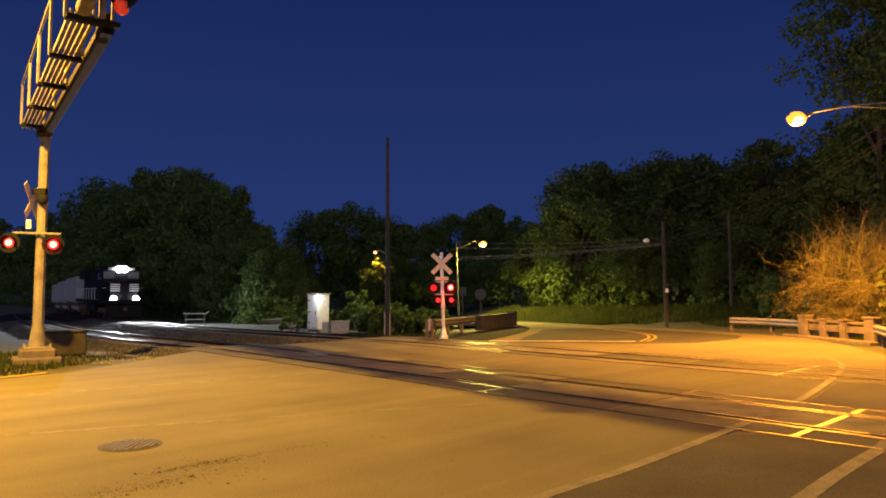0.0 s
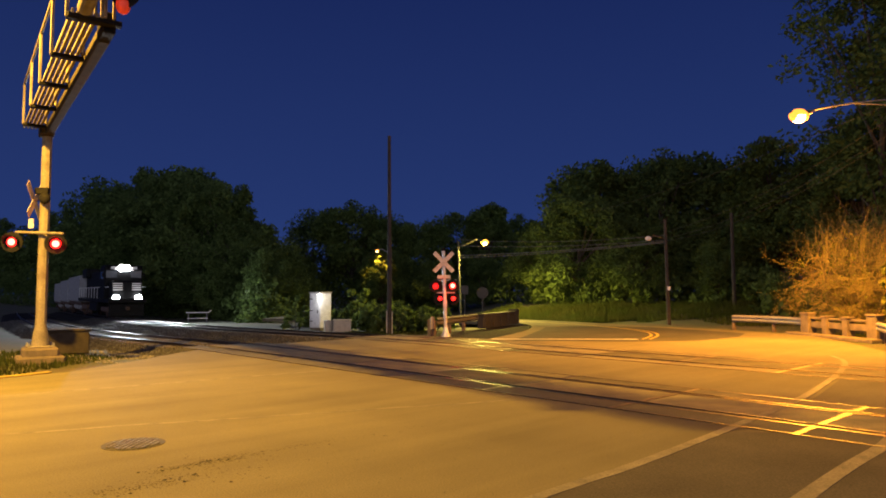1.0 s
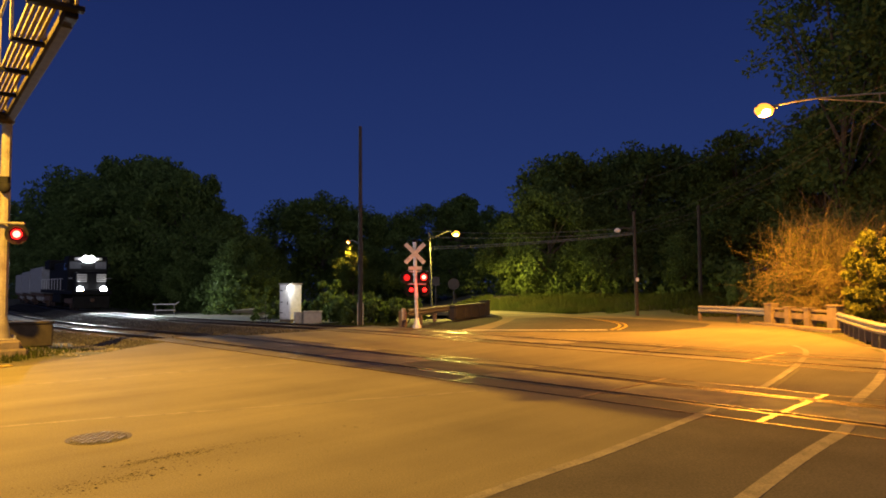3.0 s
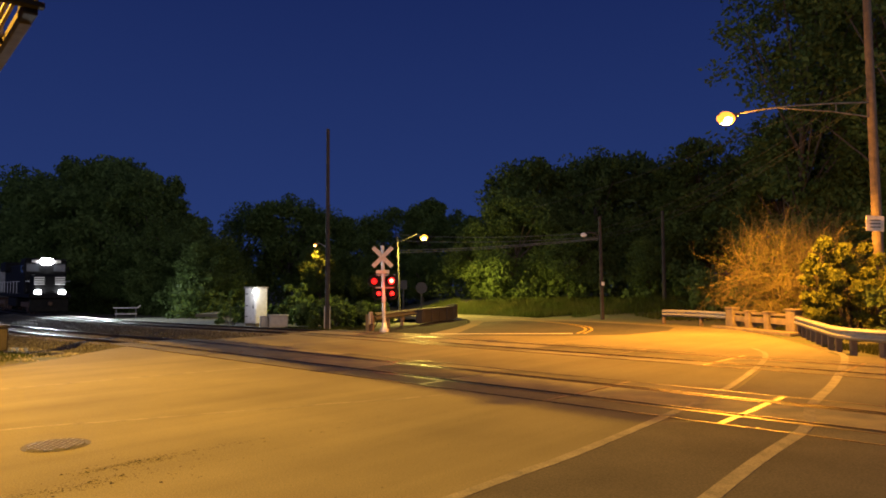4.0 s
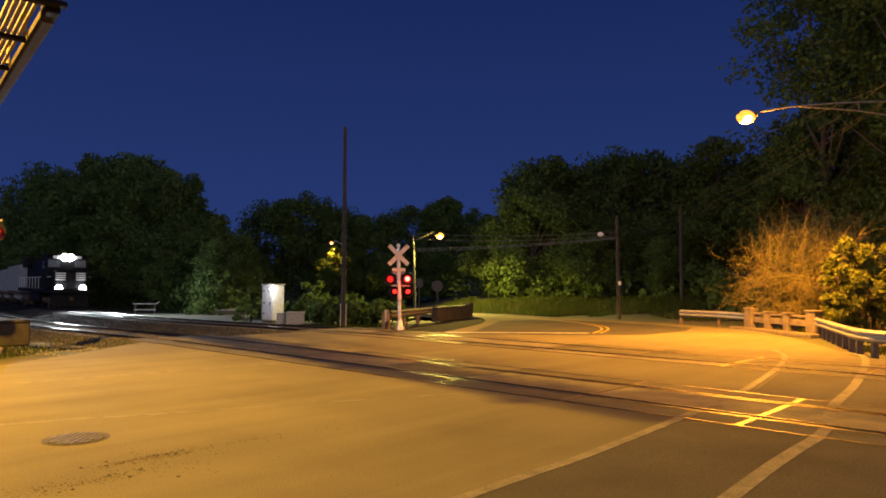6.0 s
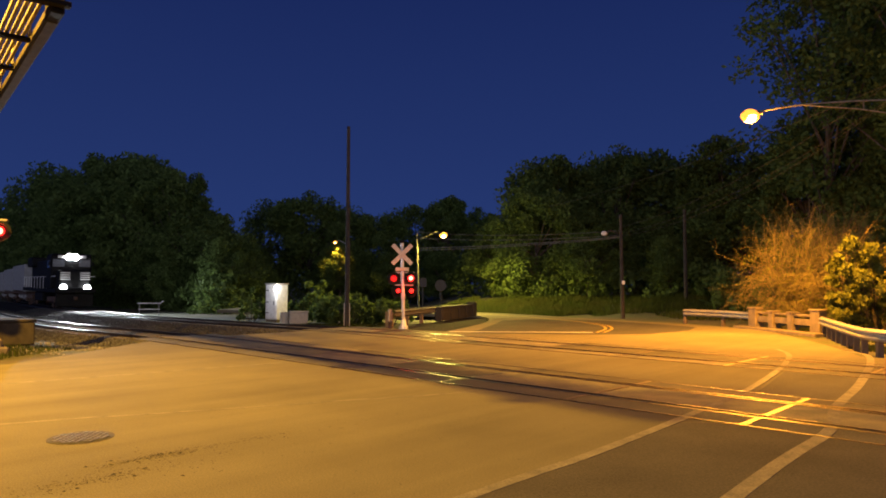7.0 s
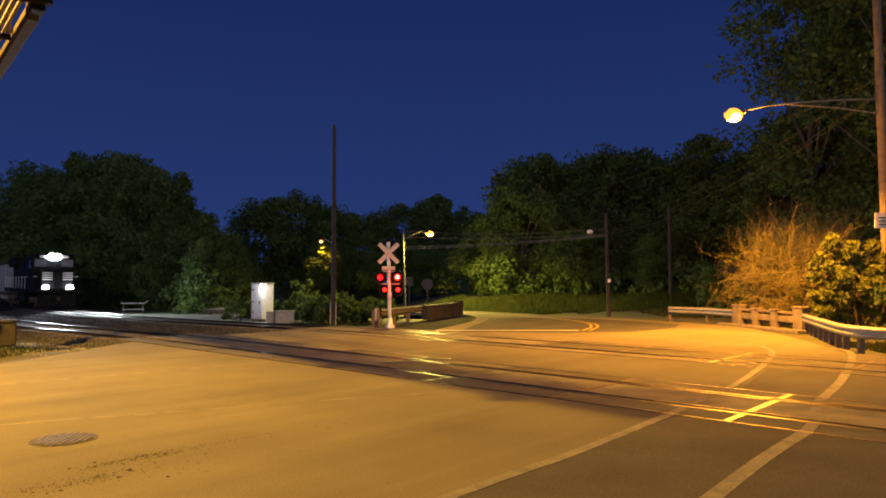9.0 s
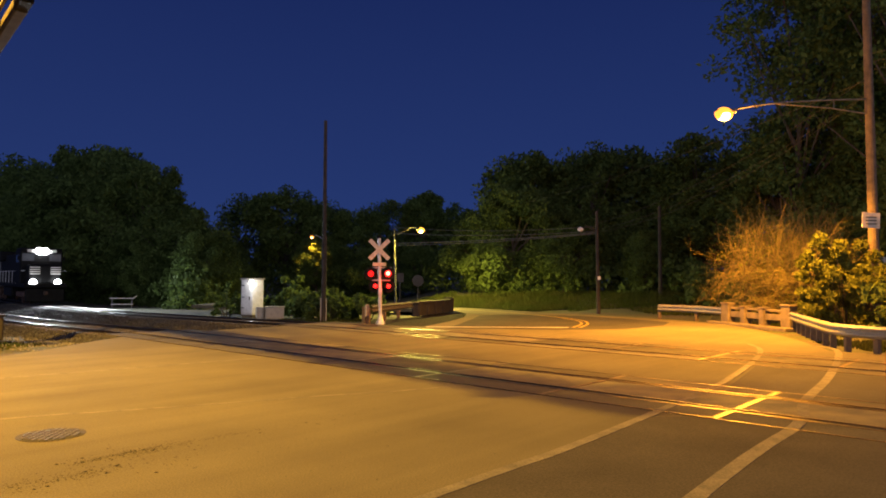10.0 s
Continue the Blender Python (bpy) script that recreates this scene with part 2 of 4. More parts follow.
def rod(bm, p, q, r1, r2=None, seg=10):
    p, q = Vector(p), Vector(q)
    d = q - p
    m = Matrix.Translation((p + q) / 2) @ d.to_track_quat("Z", "Y").to_matrix().to_4x4()
    bmesh.ops.create_cone(bm, cap_ends=True, segments=seg, radius1=r1, radius2=r1 if r2 is None else r2, depth=d.length, matrix=m)
    return bm


def rods(items, r, seg=8):
    bm = bmesh.new()
    for p, q in items:
        rod(bm, p, q, r, seg=seg)
    return bm


def tube(points, r, seg=6, r_end=None):
    """A swept tube along points."""
    bm = bmesh.new()
    pts = [Vector(p) for p in points]
    rings = []
    for i, p in enumerate(pts):
        d = (pts[min(i + 1, len(pts) - 1)] - pts[max(i - 1, 0)]).normalized()
        q = d.to_track_quat("Z", "Y")
        rr = r if r_end is None else r + (r_end - r) * i / (len(pts) - 1)
        rings.append([bm.verts.new(p + q @ Vector((math.cos(k * math.tau / seg) * rr, math.sin(k * math.tau / seg) * rr, 0))) for k in range(seg)])
    for A, B in zip(rings, rings[1:]):
        for k in range(seg):
            bm.faces.new((A[k], A[(k + 1) % seg], B[(k + 1) % seg], B[k]))
    bm.faces.new(rings[0][::-1])
    bm.faces.new(rings[-1])
    return bm


def sweep(profile, points, closed=True):
    """A profile of (across, up) swept along points in the plan."""
    bm = bmesh.new()
    pts = [Vector(p) for p in points]
    rows = []
    for i, p in enumerate(pts):
        d = pts[min(i + 1, len(pts) - 1)] - pts[max(i - 1, 0)]
        d.z = 0
        side = Vector((d.y, -d.x, 0)).normalized()
        rows.append([bm.verts.new(p + side * s + Vector((0, 0, z))) for s, z in profile])
    n = len(profile)
    for A, B in zip(rows, rows[1:]):
        for k in range(n if closed else n - 1):
            bm.faces.new((A[k], A[(k + 1) % n], B[(k + 1) % n], B[k]))
    if closed:
        bm.faces.new(rows[0][::-1])
        bm.faces.new(rows[-1])
    bmesh.ops.recalc_face_normals(bm, faces=bm.faces)
    return bm


def along(points, step):
    """Even steps along a line in the plan: place and direction."""
    pts = [Vector(p) for p in points]
    out, left = [], 0.0
    for p, q in zip(pts, pts[1:]):
        d = q - p
        s = left
        while s <= d.length:
            out.append((p + d * (s / d.length), d.normalized()))
            s += step
        left = s - d.length
    return out


def curve_pts(points, per=8):
    """A smooth line through points."""
    P = [Vector(p) for p in points]
    P = [2 * P[0] - P[1]] + P + [2 * P[-1] - P[-2]]
    out = []
    for i in range(1, len(P) - 2):
        for k in range(per):
            t = k / per
            out.append(0.5 * (2 * P[i] + (P[i + 1] - P[i - 1]) * t + (2 * P[i - 1] - 5 * P[i] + 4 * P[i + 1] - P[i + 2]) * t * t
                              + (3 * P[i] - P[i - 1] - 3 * P[i + 1] + P[i + 2]) * t ** 3))
    out.append(P[-2])
    return out


# ---- ground and roads ----
def build_ground():
    xs = sorted({*range(-60, 61, 2), -900, -500, -300, -200, -150, -110, -80, 80, 110, 150, 200, 300, 500, 900})
    ys = sorted({*range(-30, 111, 2), -900, -400, -200, -100, -60, 130, 160, 200, 300, 500, 900})
    bm = bmesh.new()
    grid = [[bm.verts.new((x, y, ground_z(x, y) + (0.04 * noise.noise((x * 0.4, y * 0.4, 3)) if y > 30 or x < -14 else 0))) for x in xs] for y in ys]
    for i in range(len(ys) - 1):
        for j in range(len(xs) - 1):
            bm.faces.new((grid[i][j], grid[i][j + 1], grid[i + 1][j + 1], grid[i + 1][j]))
    ob = new("ground", mesh_of("ground", bm, SOIL, True))
    tagged(ob, "dark soil and rough grass beside the road", "ground", kind="structure")


def sheet(name, outline, z, mat, label, category, thick=0.0, gaps=()):
    bm = bmesh.new()
    f = bm.faces.new([bm.verts.new((x, y, z)) for x, y in outline])
    if f.normal.z < 0 or f.calc_area() and (f.normal_update() or f.normal.z < 0):
        f.normal_flip()
    for lo, hi in gaps:
        for b in (lo, hi):
            bmesh.ops.bisect_plane(bm, geom=bm.verts[:] + bm.edges[:] + bm.faces[:], plane_co=ab(0, b), plane_no=N)
    for lo, hi in gaps:
        inside = [q for q in bm.faces if lo < to_ab(*q.calc_center_median()[:2])[1] < hi]
        bmesh.ops.delete(bm, geom=inside, context="FACES")
    if thick:
        r = bmesh.ops.extrude_face_region(bm, geom=bm.faces[:])
        for v in r["geom"]:
            if isinstance(v, bmesh.types.BMVert):
                v.co.z -= thick
        bmesh.ops.recalc_face_normals(bm, faces=bm.faces)
    bmesh.ops.triangulate(bm, faces=bm.faces)
    ob = new(name, mesh_of(name, bm, mat))
    return tagged(ob, label, category, kind="structure")


def flat(points):
    return [(p[0], p[1]) for p in points]


ROAD_LEFT = [ab(16.4, -30), ab(16.2, 2.0), ab(16.6, 4.3), ab(18.0, 6.2), ab(19.6, 8.0), ab(20.7, 9.5), ab(20.9, 17.5)]
FAR_LEFT = curve_pts([(1.6, 25.3, 0), (2.9, 28.6, 0), (4.0, 32.3, 0), (4.4, 36.0, 0), (3.5, 39.2, 0), (0.0, 42.0, 0), (-6, 43.9, 0), (-12, 45.0, 0)], 6)
FAR_RIGHT = curve_pts([(11.5, 16.6, 0), (12.5, 19.4, 0), (13.6, 23.3, 0), (14.2, 27.0, 0), (13.2, 30.2, 0), (11.0, 33.4, 0), (8.4, 37.8, 0), (5.4, 41.9, 0), (0.6, 45.2, 0), (-11.5, 48.6, 0)], 6)
ROAD_OUT = flat(ROAD_LEFT + FAR_LEFT + FAR_RIGHT[::-1] + [Vector((13.2, 14.6, 0)), ab(-30, 19.5), ab(-30, -30)])
build_ground()
sheet("road", ROAD_OUT, 0.0, ASPHALT, "worn grey asphalt road with faint tyre tracks", "road", 0.2, ((8.84, 11.72), (15.11, 18.0)))

# soil in the dark ballast colour, which stands in for ground left unlit
sheet("verge", [(-1.6, 27.22), (1.58, 25.32), (2.88, 28.6), (3.96, 32.3), (4.36, 36.0), (3.6, 36.4), (1.7, 32.0), (-0.3, 29.2)], -0.012, BALLAST, "dark soil beside the crossing signal, coloured as unlit ground", "ground", 0.22)

SHOULDER = [(p.x + 0.02, p.y - 0.02) for p in curve_pts([(-20, -14.5, 0), (-6.2, -1.0, 0), (0.64, 5.76, 0), (3.45, 8.6, 0)], 6)]
sheet("shoulder", SHOULDER + flat([ab(3.4, 8.84), ab(-30, 8.84), ab(-30, -30)]), 0.004, ASPHALT_DARK, "darker newer asphalt beside the edge line", "road")
sheet("shoulder", flat([Vector((6.25, 11.55, 0)), Vector((8.15, 14.1, 0)), ab(4.35, 15.1), ab(-30, 15.1), ab(-30, 11.74), ab(4.0, 11.74)]), 0.004, ASPHALT_MID, "darker newer asphalt between the tracks", "road")

sheet("road_patch", [(2.4, 24.4), (6.3, 23.8), (8.9, 24.2), (11.2, 26.2), (12.4, 28.4), (11.6, 30.6), (10.0, 33.2), (8.3, 34.2), (6.4, 34.4), (4.9, 33.4), (4.2, 30.6), (3.2, 27.1)], 0.0015, ASPHALT_NEW, "newer dark asphalt beyond the stop line", "road")

def strip(name, points, width, z, mat, label, category="road marking"):
    """A flat painted line along points, a few millimetres thick."""
    bm = sweep([(-width / 2, 0.0), (width / 2, 0.0), (width / 2, 0.003), (-width / 2, 0.003)], [(p[0], p[1], z) for p in points])
    return tagged(new(name, mesh_of(name, bm, mat)), label, category, kind="structure")


LINE_A = curve_pts([(-6.2, -1.0, 0), (0.64, 5.76, 0), (1.86, 6.93, 0), (3.78, 8.98, 0), (5.84, 11.3, 0), (8.4, 14.7, 0), (9.9, 17.1, 0), (10.4, 18.6, 0)], 8)
LINE_B = curve_pts([(-3.5, -1.2, 0), (3.06, 5.92, 0), (5.14, 8.04, 0), (6.26, 9.61, 0), (8.13, 11.81, 0), (10.6, 15.0, 0), (11.9, 17.0, 0), (11.9, 18.0, 0)], 8)


def cut_line(points, gaps):
    """The stretches of a line that lie outside the given spans across the tracks."""
    out, run = [], []
    for (p, _d) in along(points, 0.25):
        b = to_ab(p.x, p.y)[1]
        if any(lo < b < hi for lo, hi in gaps):
            if len(run) > 1:
                out.append(run)
            run = []
        else:
            run.append(p)
    if len(run) > 1:
        out.append(run)
    return out


GAPS = [(9.45, 11.2), (15.7, 17.5)]
for pts in cut_line(LINE_A, GAPS):
    strip("edge_line", pts, 0.13, 0.0045, PAINT, "worn white painted edge line on asphalt")
for pts in cut_line(LINE_B, GAPS):
    strip("edge_line", pts, 0.155, 0.0045, PAINT, "worn white painted edge line on asphalt")
for line, width in ((LINE_A, 0.12), (LINE_B, 0.145)):
    for lo, hi in ((8.9, 9.46), (9.78, 10.88), (11.2, 11.68), (15.2, 15.72), (16.05, 17.16)):
        pts = [p for p, _d in along(line, 0.06) if lo < to_ab(p.x, p.y)[1] < hi]
        if len(pts) > 1:
            strip("edge_line", pts, width, 0.0095, PAINT_FAINT, "nearly worn away white line across the crossing panels")
strip("stop_line", [(1.7, 25.2), (7.0, 24.95)], 0.26, 0.002, BRIGHTPAINT, "white painted stop line before the tracks")
for off in (0.0, 0.26):
    strip("centre_line", [(p.x + off, p.y, 0) for p in curve_pts([(7.15, 24.9, 0), (8.2, 27.3, 0), (8.6, 30.0, 0), (7.9, 33.6, 0), (5.9, 38.0, 0), (2.6, 41.4, 0), (-6, 45.4, 0)], 6)],
          0.11, 0.002, YELLOW, "yellow painted centre line on asphalt")


# ---- tracks ----
def rail_points(b, lo, hi, step):
    n = max(2, int((hi - lo) / step))
    return [ab(lo + (hi - lo) * k / n, b + bend(lo + (hi - lo) * k / n), grade(lo + (hi - lo) * k / n)) for k in range(n + 1)]


RAIL = [(-0.07, -0.16), (0.07, -0.16), (0.07, -0.145), (0.012, -0.12), (0.012, -0.04), (0.036, -0.03), (0.036, -0.004), (0.028, 0.003),
        (-0.028, 0.003), (-0.036, -0.004), (-0.036, -0.03), (-0.012, -0.04), (-0.012, -0.12), (-0.07, -0.145)]


def build_track(k):
    b1, b2 = RAIL_B[2 * k], RAIL_B[2 * k + 1]
    root = thing("railway_track", ab(20, (b1 + b2) / 2), "steel rails on dark wooden ties in stone ballast", "railway track", "railway tracks", "structure")
    inv = root.matrix_world.inverted()
    for b in (b1, b2):
        ob = part("rail", sweep(RAIL, rail_points(b, -28, 150, 3)), STEEL, root, "worn steel rail with a bright running surface")
        ob.matrix_parent_inverse = inv
    bm = sweep([(-3.0, -0.4), (3.0, -0.4), (1.45, -0.14), (-1.45, -0.14)], rail_points((b1 + b2) / 2, 20.9, 150, 2.5))
    bmesh.ops.subdivide_edges(bm, edges=[e for e in bm.edges], cuts=1)
    for v in bm.verts:
        v.co.z += 0.03 * noise.noise(v.co * 1.7)
    part("ballast_bed", bm, BALLAST, root, "grey crushed stone").matrix_parent_inverse = inv
    tie = mesh_of("tie", boxes(((0.23, 2.6, 0.16), (0, 0, 0), 0.012)), TIEWOOD)
    for i in range(90):
        a = 21.4 + 0.55 * i
        ob = new("tie", tie)
        ob.parent, ob.matrix_parent_inverse = root, inv
        ob.matrix_basis = Matrix.Translation(ab(a, (b1 + b2) / 2 + bend(a), -0.165 + grade(a))) @ pose(0, 0, 0, 0, 0, 133.4 + random.uniform(-1, 1))
    rng = np.random.default_rng(5 + k)
    verts, faces = [], []
    for i in range(22000):
        a, b = 21 + 50 * rng.random() ** 1.5, rng.uniform(-3.0, 3.0)
        c = ab(a, (b1 + b2) / 2 + b + bend(a), grade(a) - 0.13 - 0.26 * max(0, abs(b) - 1.45) / 1.55)
        s = rng.uniform(0.03, 0.085)
        o = len(verts)
        q = Euler(rng.uniform(0, 6, 3)).to_matrix()
        for p in ((1, 0, 0), (-1, 0, 0), (0, 0.8, 0), (0, -0.8, 0), (0, 0, 0.7), (0, 0, -0.7)):
            verts.append(c + q @ Vector(p) * s)
        faces += [(o + x, o + y, o + z) for x, y, z in ((0, 2, 4), (2, 1, 4), (1, 3, 4), (3, 0, 4), (2, 0, 5), (1, 2, 5), (3, 1, 5), (0, 3, 5))]
    me = bpy.data.meshes.new("stones")
    me.from_pydata(verts, [], faces)
    me.materials.append(STONE)
    ob = new("stones", me)
    ob.parent, ob.matrix_parent_inverse = root, inv
    tagged(ob, "loose grey ballast stones", kind="stuff")


build_track(0)
build_track(1)


def build_crossing():
    root = thing("crossing_surface", ab(10, 13), "asphalt and steel-edged panels between the rails", "level crossing", kind="structure")
    inv = root.matrix_world.inverted()
    rot, PITCH = 133.4, 2.62
    for k in (0, 1):
        b1, b2 = RAIL_B[2 * k], RAIL_B[2 * k + 1]
        for lo, hi, mat in ((b1 - 0.72, b1 - 0.075, ASPHALT_MID if k == 0 else PANEL), (b1 + 0.15, b2 - 0.15, PANEL), (b2 + 0.075, b2 + 0.62, PANEL)):
            w = hi - lo
            me = mesh_of("panel", boxes(((PITCH - 0.02, w, 0.1), (0, 0, 0), 0.006)), mat)
            for i in range(12):
                a = -8.59 + PITCH * i
                ob = new("panel", me)
                ob.parent, ob.matrix_parent_inverse = root, inv
                ob.matrix_basis = Matrix.Translation(ab(a, (lo + hi) / 2, -0.044 + random.uniform(-0.002, 0.002))) @ pose(0, 0, 0, random.uniform(-0.12, 0.12), 0, rot)
                bm = sweep([(-0.045, 0.0), (0.045, 0.0), (0.045, 0.0095), (-0.045, 0.0095)], [ab(a + PITCH / 2, lo + 0.012), ab(a + PITCH / 2, hi - 0.012)])
                part("end_angle", bm, STRIP, root, "bright steel end strip").matrix_parent_inverse = inv
            for e in (lo, hi):
                bm = sweep([(-0.016, 0.0), (0.016, 0.0), (0.016, 0.011), (-0.016, 0.011)], [ab(-11.4, e), ab(20.3, e)])
                part("edge_angle", bm, STRIP, root, "bright steel edge strip").matrix_parent_inverse = inv


build_crossing()


# ---- roadside hardware ----
W_BEAM = [(0.0, 0.0), (0.03, 0.03), (0.08, 0.06), (0.08, 0.1), (0.02, 0.14), (0.02, 0.17), (0.08, 0.21), (0.08, 0.25), (0.03, 0.28), (0.0, 0.31),
          (-0.012, 0.31), (0.018, 0.275), (0.066, 0.248), (0.066, 0.212), (0.006, 0.172), (0.006, 0.138), (0.066, 0.098), (0.066, 0.062), (0.018, 0.035), (-0.012, 0.0)]


def guardrail(points, label, side=1, base=0.42, step=1.9, post_mat=None, rail_mat=None):
    p0 = Vector(points[0])
    root = thing("guardrail", p0, label, "guardrail", "guardrails beside the road")
    inv = root.matrix_world.inverted()
    pts = points if side > 0 else points[::-1]
    part("beam", sweep([(s, z + base) for s, z in W_BEAM], pts), rail_mat or GALV, root, "corrugated steel beam").matrix_parent_inverse = inv
    me = mesh_of("post", boxes(((0.12, 0.15, 0.82), (0, 0, 0.2), 0.01)), post_mat or WOODPOLE)
    for p, d in along(pts, step):
        s = Vector((d.y, -d.x, 0)) * -0.11
        ob = new("post", me)
        ob.parent, ob.matrix_parent_inverse = root, inv
        ob.matrix_basis = Matrix.Translation(p + s) @ pose(0, 0, 0, 0, 0, math.degrees(math.atan2(d.y, d.x)))
    return root


guardrail(curve_pts([(15.02, 23.81, 0), (12.9, 19.2, 0), (12.1, 17.2, 0), (12.2, 15.9, 0), (13.3, 14.6, 0), (16, 12.4, 0)], 5), "galvanised corrugated guardrail on dark wooden posts", 1, base=0.36, step=0.95)
guardrail(curve_pts([(14.66, 28.12, 0), (14.32, 29.99, 0), (13.23, 31.56, 0)], 4), "galvanised guardrail beyond the bridge railing", -1, base=0.34)
guardrail(curve_pts([(-0.35, 27.2, 0), (0.5, 29.6, 0), (1.5, 32.3, 0)], 4), "weathered guardrail leading to the dark parapet", 1, base=0.4, rail_mat=material("weathered_beam", (0.1, 0.095, 0.085), 0.7, 0.1, second=(0.065, 0.06, 0.052), scale=6))


def end_wing():
    root = thing("guardrail_end", (-0.5, 27.05, 0), "pale rounded steel end of the guardrail", "guardrail end", rz=70)
    part("plate", boxes(((0.3, 0.1, 0.5), (0, 0, 0.5), 0.04)), GALV, root)
    part("post", boxes(((0.14, 0.14, 0.7), (0.02, 0.12, 0.3), 0.01)), WOODPOLE, root)


end_wing()


def bridge_railing():
    p, q = Vector((15.17, 24.21, 0)), Vector((14.71, 27.82, 0))
    d = (q - p).normalized()
    rz = math.degrees(math.atan2(d.y, d.x))
    root = thing("bridge_railing", p, "pale concrete bridge railing with square posts", "railing")
    inv = root.matrix_world.inverted()
    L = (q - p).length
    for s, w, h in ((0, 0.5, 0.9), (L * 0.37, 0.28, 0.76), (L * 0.68, 0.28, 0.76), (L, 0.5, 0.86)):
        ob = part("post", boxes(((w, 0.34, h), (0, 0, h / 2), 0.025), ((w + 0.06, 0.4, 0.08), (0, 0, h - 0.02), 0.02)), CONCRETE, root)
        ob.matrix_parent_inverse = inv
        ob.matrix_basis = Matrix.Translation(p + d * s) @ pose(0, 0, 0, 0, 0, rz)
    for z, h in ((0.66, 0.09), (0.41, 0.24)):
        ob = part("beam", boxes(((L, 0.16, h), (L / 2, 0, z), 0.015)), CONCRETE, root)
        ob.matrix_parent_inverse = inv
        ob.matrix_basis = Matrix.Translation(p) @ pose(0, 0, 0, 0, 0, rz)
    ob = part("kerb", boxes(((L + 1.2, 0.5, 0.16), (L / 2, 0.4, 0.0), 0.03)), CONCRETE, root, "low sandy concrete kerb")
    ob.matrix_parent_inverse = inv
    ob.matrix_basis = Matrix.Translation(p) @ pose(0, 0, 0, 0, 0, rz)


bridge_railing()


def parapet():
    p, q = Vector((1.7, 32.6, 0)), Vector((3.75, 37.3, 0))
    d = (q - p).normalized()
    L = (q - p).length
    root = thing("bridge_parapet", p, "low dark stained concrete bridge parapet", "parapet", rz=math.degrees(math.atan2(d.y, d.x)))
    part("wall", boxes(((L, 0.3, 0.6), (L / 2, 0, 0.28), 0.02)), DARKCONC, root)
    part("cap", boxes(((L + 0.1, 0.4, 0.12), (L / 2, 0, 0.62), 0.02)), DARKCONC, root)
    for s in np.linspace(0.2, L - 0.2, 5):
        part("pilaster", boxes(((0.3, 0.42, 0.6), (s, 0, 0.3), 0.02)), DARKCONC, root)
    part("end_block", boxes(((0.45, 0.45, 0.78), (L, 0, 0.39), 0.03)), DARKCONC, root)


parapet()


def signal_head(root, m, lit, name="flasher"):
    """A round red flashing light with a black disc and hood, facing its own -y."""
    bm = bmesh.new()
    rod(bm, (0, 0.0, 0), (0, 0.02, 0), 0.255, seg=28)
    rod(bm, (0, 0.02, 0), (0, 0.2, 0), 0.15, 0.11, seg=20)
    head = part(name, bm, BLACK, root, "black round signal backplate")
    head.matrix_basis = m
    bm = bmesh.new()
    bmesh.ops.create_uvsphere(bm, u_segments=18, v_segments=10, radius=0.125, matrix=Matrix.Diagonal((1, 0.3, 1, 1)))
    part("lens", bm, lit, head, "glowing red lens", True)
    if lit == RED_ON:
        bm = bmesh.new()
        bmesh.ops.create_uvsphere(bm, u_segments=14, v_segments=8, radius=0.085, matrix=Matrix.Translation((0, -0.026, 0)) @ Matrix.Diagonal((1, 0.3, 1, 1)))
        part("lens_core", bm, RED_CORE, head, "bright hot centre of the lens", True)
    bm = bmesh.new()
    n = 14
    prev = None
    for k in range(n + 1):
        w = math.pi * (-0.1 + 1.2 * k / n)
        a = [bm.verts.new((math.cos(w) * r, y, math.sin(w) * r)) for r, y in ((0.165, 0.0), (0.165, -0.26 if 2 < k < n - 2 else -0.14), (0.175, -0.26 if 2 < k < n - 2 else -0.14), (0.175, 0.0))]
        if prev:
            for i in range(4):
                bm.faces.new((prev[i], prev[(i + 1) % 4], a[(i + 1) % 4], a[i]))
        prev = a
    part("hood", bm, BLACK, head)
    return head


def crossbuck_blades(root, m, L=1.16, w=0.21):
    for s in (1, -1):
        ob = part("blade", boxes(((L, 0.012 if s > 0 else 0.014, w), (0, 0.012 * s, 0), 0.003, (0, 45 * s, 0))), CROSS, root, "white crossbuck board")
        ob.matrix_basis = m


